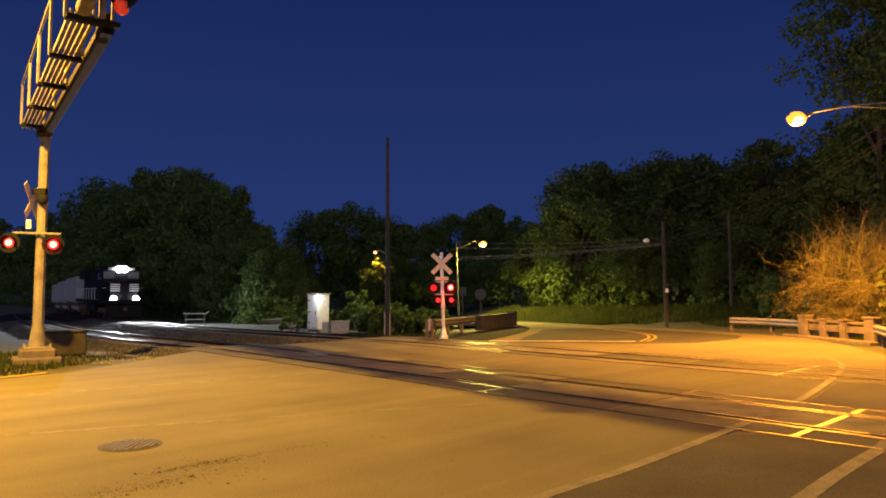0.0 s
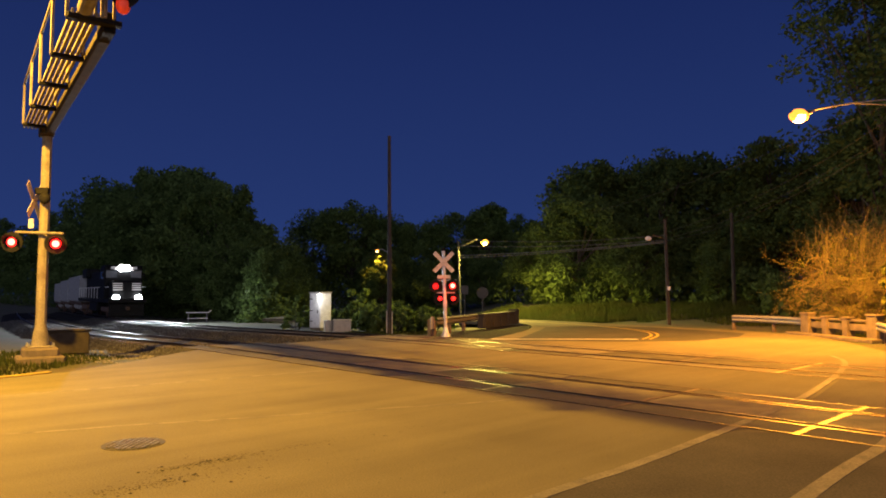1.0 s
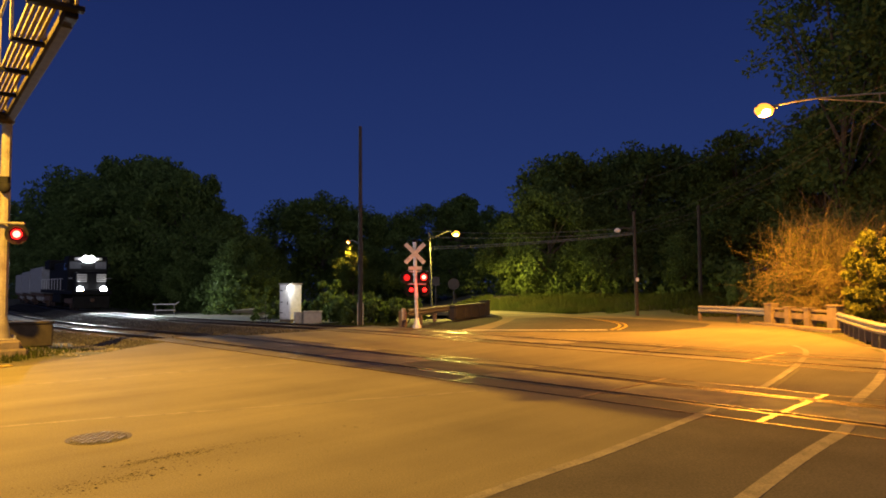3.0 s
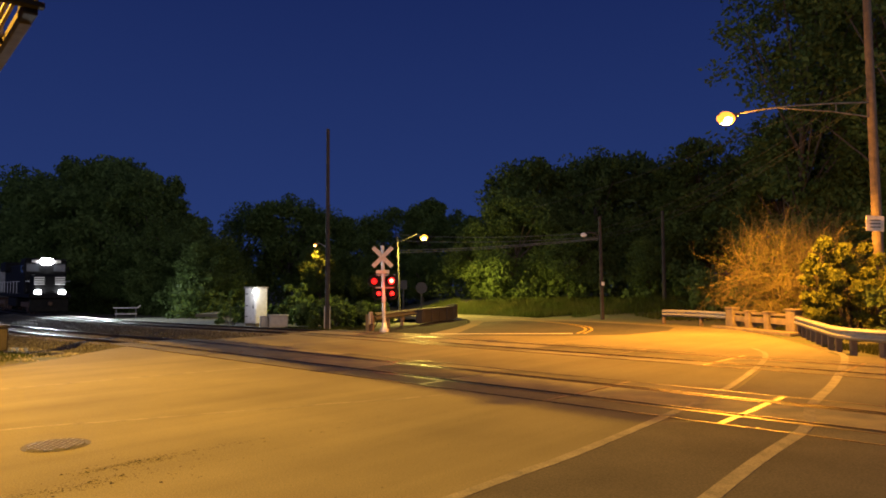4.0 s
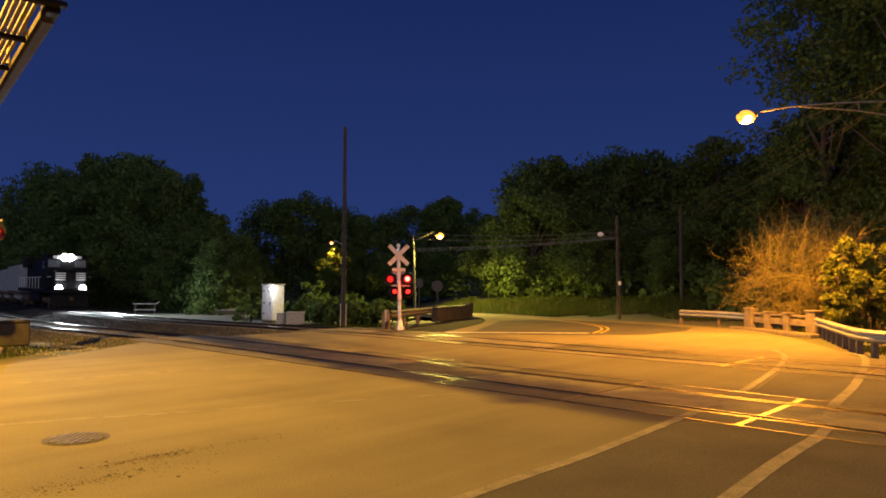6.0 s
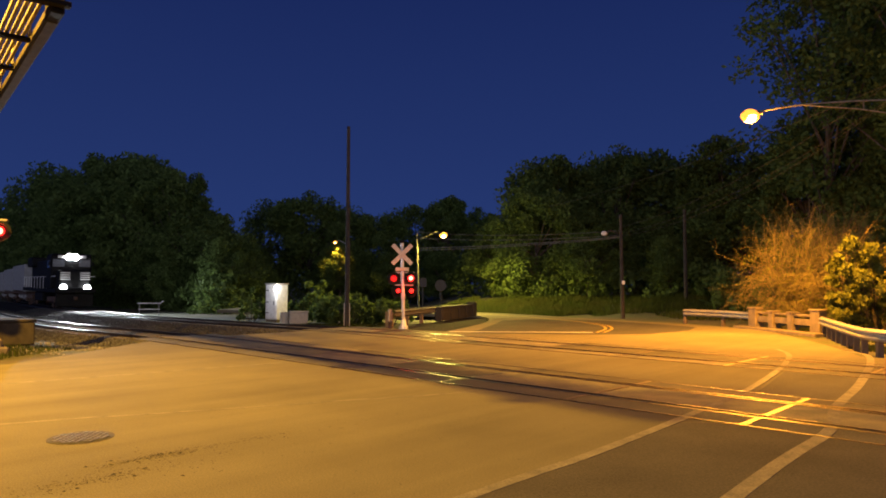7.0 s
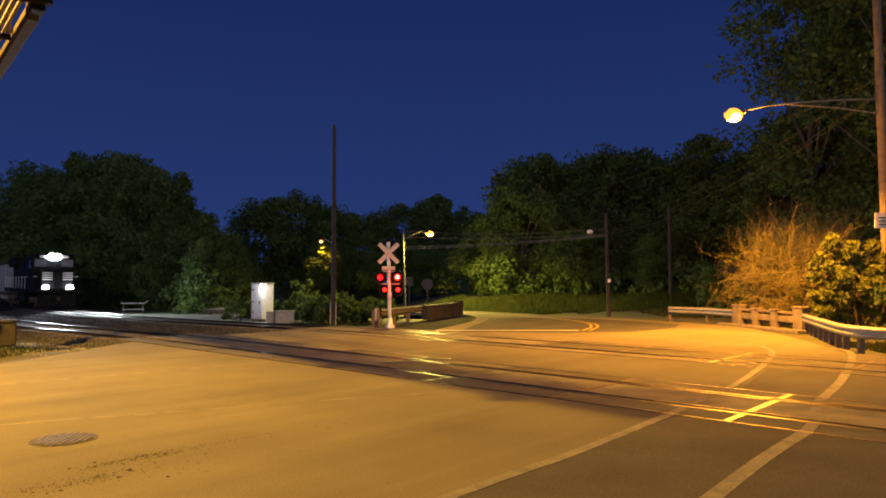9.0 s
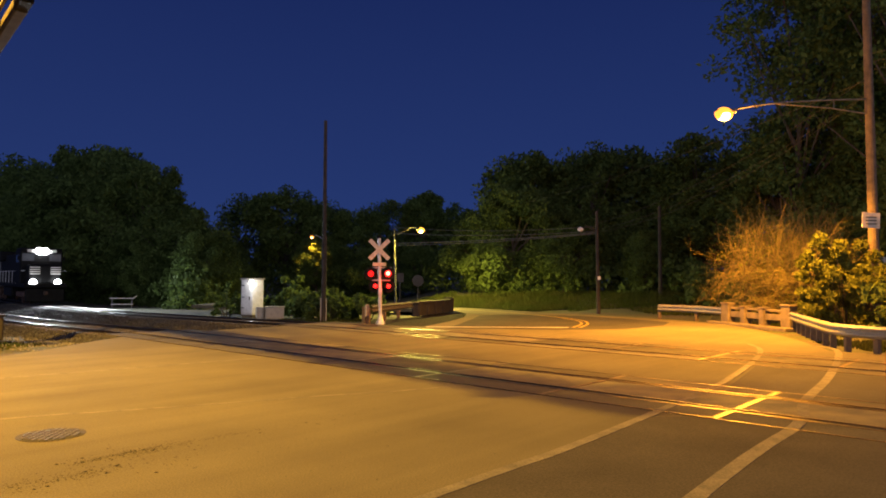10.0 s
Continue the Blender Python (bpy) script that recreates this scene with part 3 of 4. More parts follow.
def crossing_signal():
    root = thing("crossing_signal", (0.03, 26.84, 0), "silver railway crossing signal with crossbuck and red lights", "crossing signal")
    bm = bmesh.new()
    rod(bm, (0, 0, 0), (-0.09, 0, 3.36), 0.07, seg=16)
    part("mast", bm, ALU, root, "silver round mast")
    bm = bmesh.new()
    rod(bm, (0, 0, -0.05), (0, 0, 0.1), 0.2, 0.18, 16)
    rod(bm, (0, 0, 0.1), (0, 0, 0.36), 0.13, 0.085, 16)
    part("base", bm, ALU, root)
    bm = bmesh.new()
    rod(bm, (-0.09, 0, 3.34), (-0.095, 0, 3.44), 0.085, seg=14)
    part("cap", bm, BLACK, root)
    crossbuck_blades(root, pose(-0.08, -0.09, 2.9, 0, 0, 0), 1.06, 0.165)
    part("track_plate", boxes(((0.52, 0.015, 0.14), (-0.07, -0.09, 2.32), 0.01)), CROSS, root, "small white plate below the crossbuck")
    for z, sp in ((2.19, 0.37), (1.7, 0.31)):
        part("cross_arm", rods([((-sp - 0.05, 0, z), (sp + 0.05, 0, z))], 0.028), ALU, root)
    part("junction_box", boxes(((0.16, 0.16, 0.26), (-0.03, 0.0, 1.25), 0.02)), ALU, root)
    signal_head(root, pose(-0.4, -0.06, 1.96, 0, 0, 4), RED_DIM)
    signal_head(root, pose(0.27, -0.06, 1.97, 0, 0, 4), RED_ON)
    signal_head(root, pose(-0.26, 0.25, 1.47, 0, 0, 150), BLACK)
    signal_head(root, pose(0.3, 0.25, 1.47, 0, 0, 150), BLACK)
    for x, mt in ((-0.22, RED_ON), (0.3, RED_ON)):
        bm = bmesh.new()
        bmesh.ops.create_uvsphere(bm, u_segments=14, v_segments=8, radius=0.085, matrix=Matrix.Translation((x, 0.02, 1.47)) @ Matrix.Diagonal((1, 0.5, 1, 1)))
        part("rear_lens", bm, mt, root, "glowing red lens", True)


crossing_signal()
lamp("crossing_red", "POINT", (0.27, 26.3, 1.6), 36, (1.0, 0.03, 0.015), size=0.12)


def cantilever():
    """The signal bridge arm that reaches over the road from its mast."""
    M = Vector((-10.37, 17.56, 0))
    rz = math.degrees(math.atan2(-0.8125, 0.583))
    root = thing("cantilever_signal", M, "grey steel cantilever signal mast with walkway over the road", "crossing signal", rz=rz)
    # x runs along the arm, +y is its far side, -y the walkway side
    bm = bmesh.new()
    rod(bm, (0, 0, 0.36), (0.0, 0.0, 6.0), 0.13, 0.115, 20)
    rod(bm, (0, 0, 0.36), (0, 0, 0.95), 0.21, 0.13, 20)
    part("mast", bm, MASTPAINT, root, "tall tapering grey mast")
    part("footing", boxes(((1.05, 1.05, 0.22), (0, 0, 0.02), 0.04), ((0.8, 0.8, 0.3), (0, 0, 0.19), 0.05)), DARKTAN, root, "concrete footing")
    part("base_plate", boxes(((0.62, 0.62, 0.04), (0, 0, 0.36), 0.01)), MASTPAINT, root)
    for k in range(4):
        part("bolt", rods([((0.27 * (-1) ** k, 0.27 * (-1) ** (k // 2), 0.34), (0.27 * (-1) ** k, 0.27 * (-1) ** (k // 2), 0.46))], 0.025), GALV, root)
    L, z0 = 8.55, 5.95
    part("box_beam", boxes(((L, 0.17, 0.26), (L / 2 - 0.35, 0.03, z0), 0.012)), SHADED_BROWN, root, "long brown box beam")
    part("mast_bracket", boxes(((0.46, 0.34, 0.26), (0, -0.02, z0 - 0.03), 0.03)), SHADED_BROWN, root)
    for k in range(5):
        part("walkway_bar", boxes(((9.0, 0.042, 0.075), (4.35, -0.515 + 0.085 * k, z0 + 0.06 + 0.006 * (k % 2)), 0.006)), MASTPAINT, root, "pale walkway bar")
    for i in range(5):
        x = 0.5 + i * 2.06
        part("bearer", boxes(((0.14, 0.52, 0.07), (x, -0.33, z0 - 0.01), 0.008)), BLACK, root, "dark cross bearer")
        part("rail_post", boxes(((0.1, 0.05, 1.06), (x, -0.58, z0 + 0.52), 0.006)), MASTPAINT, root)
        part("inner_post", boxes(((0.12, 0.06, 0.46), (x + 0.08, -0.1, z0 + 0.26), 0.02)), MASTPAINT, root)
    part("handrail", rods([((0.45, -0.58, z0 + 1.02), (9.4, -0.58, z0 + 1.02))], 0.03), MASTPAINT, root)
    # end platform with its lights
    part("end_bracket", boxes(((0.5, 0.2, 0.34), (8.42, 0.02, z0 + 0.05), 0.02)), BLACK, root, "dark steel end bracket")
    part("platform", boxes(((0.16, 0.76, 0.08), (8.76, -0.2, z0), 0.01)), BLACK, root)
    bm = bmesh.new()
    rod(bm, (9.0, -0.37, z0 + 0.06), (9.6, -0.37, z0 + 0.1), 0.11, 0.12, 14)
    part("canister", bm, MASTPAINT, root, "pale round canister")
    for y in (-0.2, -0.06, 0.06):
        part("lamp_post", boxes(((0.05, 0.04, 0.9), (8.82, y, z0 + 0.5), 0.006)), MASTPAINT, root)
    # flashing lights on the mast, facing the road users
    front = pose(0, 0, 0, 0, 0, -rz)
    part("cross_arm", rods([(tuple(front @ Vector((-0.62, -0.2, 3.28))), tuple(front @ Vector((0.62, -0.2, 3.24))))], 0.035), MASTPAINT, root)
    signal_head(root, front @ pose(-0.64, -0.3, 3.02, 0, 0, 12), RED_ON)
    signal_head(root, front @ pose(0.48, -0.3, 2.97, 0, 0, 30), RED_ON)
    signal_head(root, pose(9.0, -0.32, z0 + 0.42, 0, 0, -rz - 10), RED_ON)
    signal_head(root, pose(9.0, 0.2, z0 + 0.46, 0, 0, 170 - rz), RED_DIM)
    # hood reddened by the flashers; the red light on it is emitted
    bm = bmesh.new()
    bmesh.ops.create_uvsphere(bm, u_segments=16, v_segments=10, radius=0.11, matrix=Matrix.Translation((8.97, 0.16, z0 + 0.25)) @ Matrix.Diagonal((1, 1, 1.25, 1)))
    part("tell_tale", bm, RED_LIT_HOOD, root, "hood below the arm's end, its red lamplight built in as glow", True)
    # crossbuck seen edge on, bell and a small plate
    for s in (1, -1):
        ob = part("blade", boxes(((1.16, 0.014, 0.2), (0, 0.014 * s, 0), 0.003, (0, 45 * s, 0))), CROSS, root, "white crossbuck board seen edge on")
        ob.matrix_basis = front @ pose(-0.2, -0.12, 4.1, 0, 0, -80)
    part("plate", boxes(((0.22, 0.02, 0.24), (0, 0, 0), 0.005)), WHITE, root, "small pale number plate").matrix_basis = front @ pose(-0.22, -0.2, 3.5, 0, 0, -30)
    part("bracket", boxes(((0.34, 0.12, 0.16), (0, 0, 0), 0.01)), BLACK, root).matrix_basis = front @ pose(0.0, -0.14, 4.35)
    bm = bmesh.new()
    bmesh.ops.create_uvsphere(bm, u_segments=14, v_segments=8, radius=0.15, matrix=front @ pose(0.1, -0.2, 4.15) @ Matrix.Diagonal((1, 0.6, 1, 1)))
    part("bell", bm, BLACK, root, "dark round bell", True)
    part("conduit", rods([(tuple(front @ Vector((0.11, -0.06, 0.6))), tuple(front @ Vector((0.1, -0.06, 5.8))))], 0.014), MASTPAINT, root)


cantilever()


def relay_box():
    root = thing("relay_box", (-11.2, 20.2, -0.06), "low brown steel relay box behind the signal mast", "relay box", rz=40)
    part("body", boxes(((1.15, 0.8, 0.66), (0, 0, 0.33), 0.03)), SHADED_BROWN, root)
    part("lid", boxes(((1.22, 0.87, 0.07), (0, 0, 0.69), 0.015)), SHADED_BROWN, root)


relay_box()
lamp("arm_red", "POINT", (-5.45, 10.3, 6.75), 9, (1.0, 0.03, 0.015), size=0.1)
lamp("mast_red", "POINT", (-9.7, 17.0, 3.0), 25, (1.0, 0.03, 0.015), size=0.12)


def utility_pole(place, top, label, lean=(0, 0), r=0.16, group="utility poles", mat=None):
    root = thing("utility_pole", place, label, "utility pole", group)
    bm = bmesh.new()
    rod(bm, (0, 0, -0.4), (lean[0], lean[1], top), r, r * 0.7, 14)
    part("pole", bm, mat or WOODPOLE, root)
    return root


def street_arm(root, base_z, end, mat, bulb, brace=True, size=1.0):
    """A curved bracket arm with its luminaire; end is the head's place under the thing."""
    e = Vector(end)
    flatend = Vector((e.x, e.y, 0))
    if brace:
        pts = curve_pts([(0, 0, base_z), flatend * 0.35 + Vector((0, 0, base_z - 0.16)), flatend * 0.72 + Vector((0, 0, e.z + 0.42)), e + Vector((0, 0, 0.13)) - flatend.normalized() * 0.2], 6)
    else:
        pts = curve_pts([(0, 0, base_z), flatend * 0.35 + Vector((0, 0, base_z + (e.z - base_z) * 0.55 + 0.08)), flatend * 0.72 + Vector((0, 0, e.z + 0.2)), e + Vector((0, 0, 0.1)) - flatend.normalized() * 0.2], 6)
    part("arm", tube(pts, 0.032, 8), mat, root, "curved metal bracket arm")
    if brace:
        part("brace", tube([(0, 0, base_z - 0.56), flatend * 0.3 + Vector((0, 0, base_z - 0.42)), flatend * 0.66 + Vector((0, 0, e.z + 0.44))], 0.024, 6), mat, root)
        part("tie_strut", tube([flatend * 0.27 + Vector((0, 0, base_z - 0.43)), flatend * 0.27 + Vector((0, 0, base_z - 0.1))], 0.02, 6), mat, root)
    rz = math.degrees(math.atan2(e.y, e.x))
    bm = bmesh.new()
    bmesh.ops.create_uvsphere(bm, u_segments=18, v_segments=10, radius=1.0, matrix=Matrix.Diagonal((0.4, 0.17, 0.13, 1)))
    for v in bm.verts:
        if v.co.z < 0:
            v.co.z *= 0.25
    head = part("luminaire", bm, mat, root, "cobra-head street light", True)
    head.matrix_basis = Matrix.Translation(e + Vector((0, 0, 0.06))) @ pose(0, 0, 0, 0, 0, rz) @ Matrix.Scale(size, 4)
    bm = bmesh.new()
    bmesh.ops.create_uvsphere(bm, u_segments=16, v_segments=8, radius=1.0, matrix=Matrix.Diagonal((0.33, 0.23, 0.23, 1)))
    part("bulb", bm, bulb, head, "glowing sodium refractor bowl" if bulb != WHITE else "unlit white refractor bowl", True).matrix_basis = pose(0.08, 0, -0.08)
    if bulb != WHITE:
        bm = bmesh.new()
        bmesh.ops.create_uvsphere(bm, u_segments=16, v_segments=8, radius=1.0, matrix=Matrix.Diagonal((0.27, 0.235, 0.2, 1)))
        part("lamp_core", bm, BULB_CORE, head, "bright pale centre of the lamp", True).matrix_basis = pose(0.09, 0, -0.115)
    return head


def wire(name, p, q, sag, label="thin dark overhead cable", r=0.007, mat=None):
    p, q = Vector(p), Vector(q)
    pts = [p.lerp(q, k / 20) - Vector((0, 0, 4 * sag * (k / 20) * (1 - k / 20))) for k in range(21)]
    ob = new(name, mesh_of(name, tube(pts, r, 5), mat or WIRE))
    tagged(ob, label, "overhead cable", "overhead cables")


def poles():
    # tall bare pole beyond the far track
    root = utility_pole((-2.7, 33.4, -0.4), 9.85, "tall bare weathered wooden pole beyond the tracks", (-0.05, 0), 0.115, mat=DARKWOOD)
    part("guard_strip", boxes(((0.04, 0.03, 1.2), (-0.13, -0.13, 0.6), 0.0), ((0.04, 0.03, 1.2), (0.13, -0.13, 0.6), 0.0)), GREYPAINT, root, "pale marker strips at its foot")
    # lamp pole
    P = (17.6, 22.85, 0)
    root = utility_pole(P, 12.4, "wooden utility pole with a sodium street light arm", (-0.15, 0), 0.19)
    street_arm(root, 8.38, (LAMP_A[0] - P[0], LAMP_A[1] - P[1], LAMP_A[2]), MASTPAINT, BULB_A)
    part("sign", boxes(((0.68, 0.02, 0.55), (-0.3, -0.22, 3.97), 0.004, (0, 3, 0))), CROSS, root, "small white notice board")
    for z in (4.08, 3.96, 3.84):
        part("text_bar", boxes(((0.4, 0.006, 0.04), (-0.3, -0.236, z))), SIGNBACK, root)
    part("meter_box", boxes(((0.3, 0.14, 0.34), (0.05, -0.22, 2.5), 0.02)), GREYPAINT, root)
    # pole on the outside of the bend
    Q = (11.95, 36.6, 0)
    root = utility_pole(Q, 5.6, "dark wooden utility pole with a small unlit street light", (-0.1, 0), 0.11, mat=DARKWOOD)
    street_arm(root, 4.5, (-1.0, -0.1, 4.55), DARKWOOD, WHITE, brace=False, size=0.55)
    part("band", boxes(((0.17, 0.02, 0.2), (0, -0.13, 1.9), 0.01)), WHITE, root, "pale tag on the pole")
    R = (18.6, 44.0, 0.2)
    utility_pole(R, 6.6, "dark wooden utility pole among the trees", (-0.05, 0), 0.14, mat=DARKWOOD)
    # cables
    for z, zz, sg, off in ((9.2, 4.95, 0.7, 0.0), (8.7, 4.6, 0.75, 0.1), (8.5, 4.45, 0.9, -0.1)):
        wire("overhead_cable", (P[0] - 0.15 + off, P[1], z), (Q[0] + off * 0.5, Q[1], zz), sg)
    wire("overhead_cable", (P[0] - 0.35, P[1], 9.0), (P[0] - 7.5, P[1] + 24, 7.2), 0.4)
    for z, zz, sag, r in ((4.75, 5.3, 0.25, 0.012), (4.5, 4.88, 0.2, 0.014), (4.42, 4.2, 0.12, 0.022), (4.36, 4.05, 0.12, 0.018)):
        wire("overhead_cable", (Q[0], Q[1], z), (0.95, 46.5, zz), sag, "thick overhead cable in a paler colour for the lamp's light", r, LITWIRE)
    for k in range(3):
        wire("overhead_cable", (P[0] - 0.15, P[1], 9.4 + 0.3 * k), (28, 3, 10.8 + 0.3 * k), 0.4)
    # far lamps
    B = (1.08, 46.5, -0.05)
    root = thing("street_lamp", B, "slim metal street lamp glowing yellow beyond the bridge", "street lamp", "street lamps")
    bm = bmesh.new()
    rod(bm, (0, 0, -0.1), (-0.18, 0, 5.25), 0.065, 0.045, 12)
    part("pole", bm, SIGNBACK, root)
    street_arm(root, 4.85, (LAMP_B[0] - B[0], 0, LAMP_B[2]), SIGNBACK, BULB_B, brace=False, size=0.8)
    C = (-5.9, 75.0, -0.05)
    root = thing("street_lamp", C, "distant street lamp among lit foliage", "street lamp", "street lamps")
    bm = bmesh.new()
    rod(bm, (0, 0, -0.1), (0, 0, 6.4), 0.11, 0.07, 12)
    part("pole", bm, WOODPOLE, root)
    street_arm(root, 5.9, (LAMP_C[0] - C[0], 0, LAMP_C[2]), ALU, BULB_A, brace=False, size=0.65)
    # the lamp behind the viewer that lights the near road
    D = (-15.0, 12.3, 0)
    root = utility_pole(D, 11.4, "wooden utility pole with a sodium street light over the near road", (0, 0), 0.17)
    street_arm(root, 9.9, (LAMP_D[0] - D[0], LAMP_D[1] - D[1], LAMP_D[2]), ALU, BULB_A)


poles()


def signal_cabinet():
    root = thing("signal_cabinet", (-7.14, 39.2, -0.42), "white steel signal cabinet with a lamp over its door", "signal cabinet", rz=-40)
    part("body", boxes(((0.95, 0.8, 1.95), (0, 0, 1.1), 0.02)), WHITE, root, "white painted steel body")
    part("roof", boxes(((1.05, 0.9, 0.08), (0, 0, 2.12), 0.02)), GREYPAINT, root)
    part("plinth", boxes(((0.9, 0.75, 0.16), (0, 0, 0.06), 0.01)), CONCRETE, root)
    door = part("door", boxes(((0.8, 0.03, 1.75), (0, -0.415, 1.1), 0.008)), WHITE, root)
    for z in (0.5, 1.1, 1.75):
        part("hinge", boxes(((0.22, 0.02, 0.05), (-0.26, -0.44, z), 0.004)), BLACK, door)
    part("handle", boxes(((0.04, 0.04, 0.2), (0.3, -0.45, 1.05), 0.006)), BLACK, door)
    bm = bmesh.new()
    bmesh.ops.create_uvsphere(bm, u_segments=12, v_segments=8, radius=0.1, matrix=Matrix.Translation((0.52, -0.5, 1.9)))
    part("door_lamp", bm, BULB_SHED, root, "small glowing white lamp", True)


signal_cabinet()
lamp("cabinet_light", "POINT", (-6.95, 38.05, 1.45), 40, (0.95, 0.97, 1.0), size=0.1)


def equipment_box():
    root = thing("equipment_box", (-5.65, 36.3, -0.42), "low pale grey concrete and steel equipment box", "equipment box", rz=8)
    part("body", boxes(((0.95, 0.7, 0.62), (0.2, 0, 0.33), 0.02)), GREYPAINT, root)
    part("lid", boxes(((1.02, 0.76, 0.06), (0.2, 0, 0.67), 0.015)), GREYPAINT, root)
    bm = bmesh.new()
    rod(bm, (-0.52, -0.1, 0), (-0.52, -0.1, 0.66), 0.24, seg=18)
    part("drum", bm, GREYPAINT, root, "grey round drum at its side")


equipment_box()


def trackside_frame():
    root = thing("trackside_frame", (-17.0, 47.0, -0.92), "low pale steel frame beside the tracks", "steel frame", rz=10)
    part("top", boxes(((1.5, 0.2, 0.05), (0, 0, 1.26), 0.01), ((0.3, 0.2, 0.05), (0.78, 0, 1.33), 0.01, (0, -35, 0))), WHITE, root)
    part("lower_bar", boxes(((1.35, 0.08, 0.05), (0, 0, 0.86), 0.01)), WHITE, root)
    for x in (-0.6, 0.6):
        part("leg", boxes(((0.05, 0.06, 1.28), (x, 0, 0.6), 0.005)), GALV, root)


trackside_frame()


def sign_back(place, w, h, top, sides, label):
    root = thing("road_sign", place, label, "road sign", "road signs")
    part("post", boxes(((0.06, 0.04, top), (0, 0, top / 2), 0.004)), SIGNBACK, root)
    bm = bmesh.new()
    if sides == 4:
        box(bm, (w, 0.012, h), at(0, -0.035, top - h / 2), 0.003)
    else:
        rod(bm, (0, -0.03, top - h / 2), (0, -0.042, top - h / 2), w / 2, seg=sides)
    part("panel", bm, SIGNBACK, root, "bare grey metal back")


sign_back((1.15, 40.0, 0), 0.42, 0.52, 2.1, 4, "small grey road sign seen from behind")
sign_back((2.25, 41.0, 0), 0.72, 0.66, 2.0, 8, "grey octagonal road sign seen from behind")


def marker_post():
    root = thing("marker_post", (4.55, 42.5, 0), "short yellow marker post at the bend", "marker post")
    bm = bmesh.new()
    rod(bm, (0, 0, -0.05), (0, 0, 0.62), 0.055, seg=12)
    part("post", bm, YELLOW, root)
    bm = bmesh.new()
    rod(bm, (0, 0, 0.62), (0, 0, 0.68), 0.058, 0.03, seg=12)
    part("cap", bm, YELLOW, root)


marker_post()


def manhole():
    root = thing("manhole_cover", (-3.58, 7.95, 0.0), "worn cast iron manhole cover flush with the road", "manhole cover")
    bm = bmesh.new()
    rod(bm, (0, 0, -0.05), (0, 0, 0.003), 0.34, seg=40)
    part("ring", bm, IRON, root)
    bm = bmesh.new()
    rod(bm, (0, 0, -0.03), (0, 0, 0.005), 0.3, seg=40)
    part("lid", bm, IRON, root)
    bm = bmesh.new()
    for i in range(-6, 7):
        for j in range(-6, 7):
            if i * i + j * j < 19:
                box(bm, (0.04, 0.04, 0.014), at(i * 0.064, j * 0.064, 0.006, 0, 0, 45), 0.005)
    part("stud_pattern", bm, WORNIRON, root, "raised iron studs")


manhole()


def kerb():
    pts = [ab(16.45, -8), ab(16.25, 1.5), ab(16.45, 3.2), ab(16.7, 4.0)]
    bm = sweep([(-0.08, -0.1), (0.08, -0.1), (0.07, 0.025), (-0.07, 0.032)], curve_pts(pts, 5))
    tagged(new("kerb", mesh_of("kerb", bm, YELLOW)), "yellow painted concrete kerb", "kerb", kind="structure")


kerb()


def gravel():
    """Pale loose stones spilled where the verge meets the ballast."""
    rng = np.random.default_rng(18)
    verts, faces = [], []
    for i in range(2600):
        a, b = (21.4 + rng.normal(0, 1.3), 6.6 + rng.normal(0, 0.9)) if i % 4 else (21.6 + rng.normal(0, 0.35), 13.4 + rng.normal(0, 1.1))
        if a < 19.2:
            continue
        c = ab(a, b)
        c.z = ground_z(c.x, c.y) + 0.02
        s = rng.uniform(0.012, 0.055)
        q = Euler(rng.uniform(0, 6, 3)).to_matrix()
        o = len(verts)
        for p in ((1, 0, 0), (-1, 0, 0), (0, 0.8, 0), (0, -0.8, 0), (0, 0, 0.6), (0, 0, -0.6)):
            verts.append(c + q @ Vector(p) * s)
        faces += [(o + x, o + y, o + z) for x, y, z in ((0, 2, 4), (2, 1, 4), (1, 3, 4), (3, 0, 4), (2, 0, 5), (1, 2, 5), (3, 1, 5), (0, 3, 5))]
    me = bpy.data.meshes.new("gravel")
    me.from_pydata(verts, [], faces)
    me.materials.append(GRAVEL)
    tagged(new("gravel", me), "pale loose stones spilled beside the tracks", "gravel", kind="stuff")


gravel()


def grit():
    """Loose crumbs of broken asphalt, densest in a few ragged patches."""
    rng = np.random.default_rng(8)
    verts, faces = [], []
    heaps = [(-2.4, 7.15, 0.24, 0.07, 420), (-2.75, 6.8, 0.1, 0.05, 90), (-2.58, 6.4, 0.22, 0.08, 190), (-2.9, 6.05, 0.2, 0.1, 150), (-1.75, 7.75, 0.3, 0.05, 70),
             (-0.9, 8.4, 0.6, 0.1, 50), (-2.3, 6.8, 0.6, 0.3, 150), (0.6, 8.6, 1.6, 0.5, 50), (-0.4, 6.6, 2.2, 0.8, 70)]
    for x0, y0, sx, sy, n in heaps:
        for _ in range(n):
            u, w = rng.normal(0, sx), rng.normal(0, sy)
            c = Vector((x0 + u * 0.73 - w * 0.68, y0 + u * 0.68 + w * 0.73, 0))
            s = rng.uniform(0.0025, 0.009) * (2.2 if rng.random() < 0.04 else 1)
            o = len(verts)
            a = rng.uniform(0, 6)
            for k in range(3):
                verts.append((c.x + math.cos(a + k * 2.1) * s * 1.6, c.y + math.sin(a + k * 2.1) * s, 0.0015))
            verts.append((c.x, c.y, s * 0.6))
            faces += [(o, o + 1, o + 3), (o + 1, o + 2, o + 3), (o + 2, o, o + 3)]
    me = bpy.data.meshes.new("road_grit")
    me.from_pydata(verts, [], faces)
    me.materials.append(GRIME)
    tagged(new("road_grit", me), "scattered dark grit and broken asphalt on the road", "grit", kind="stuff")


grit()


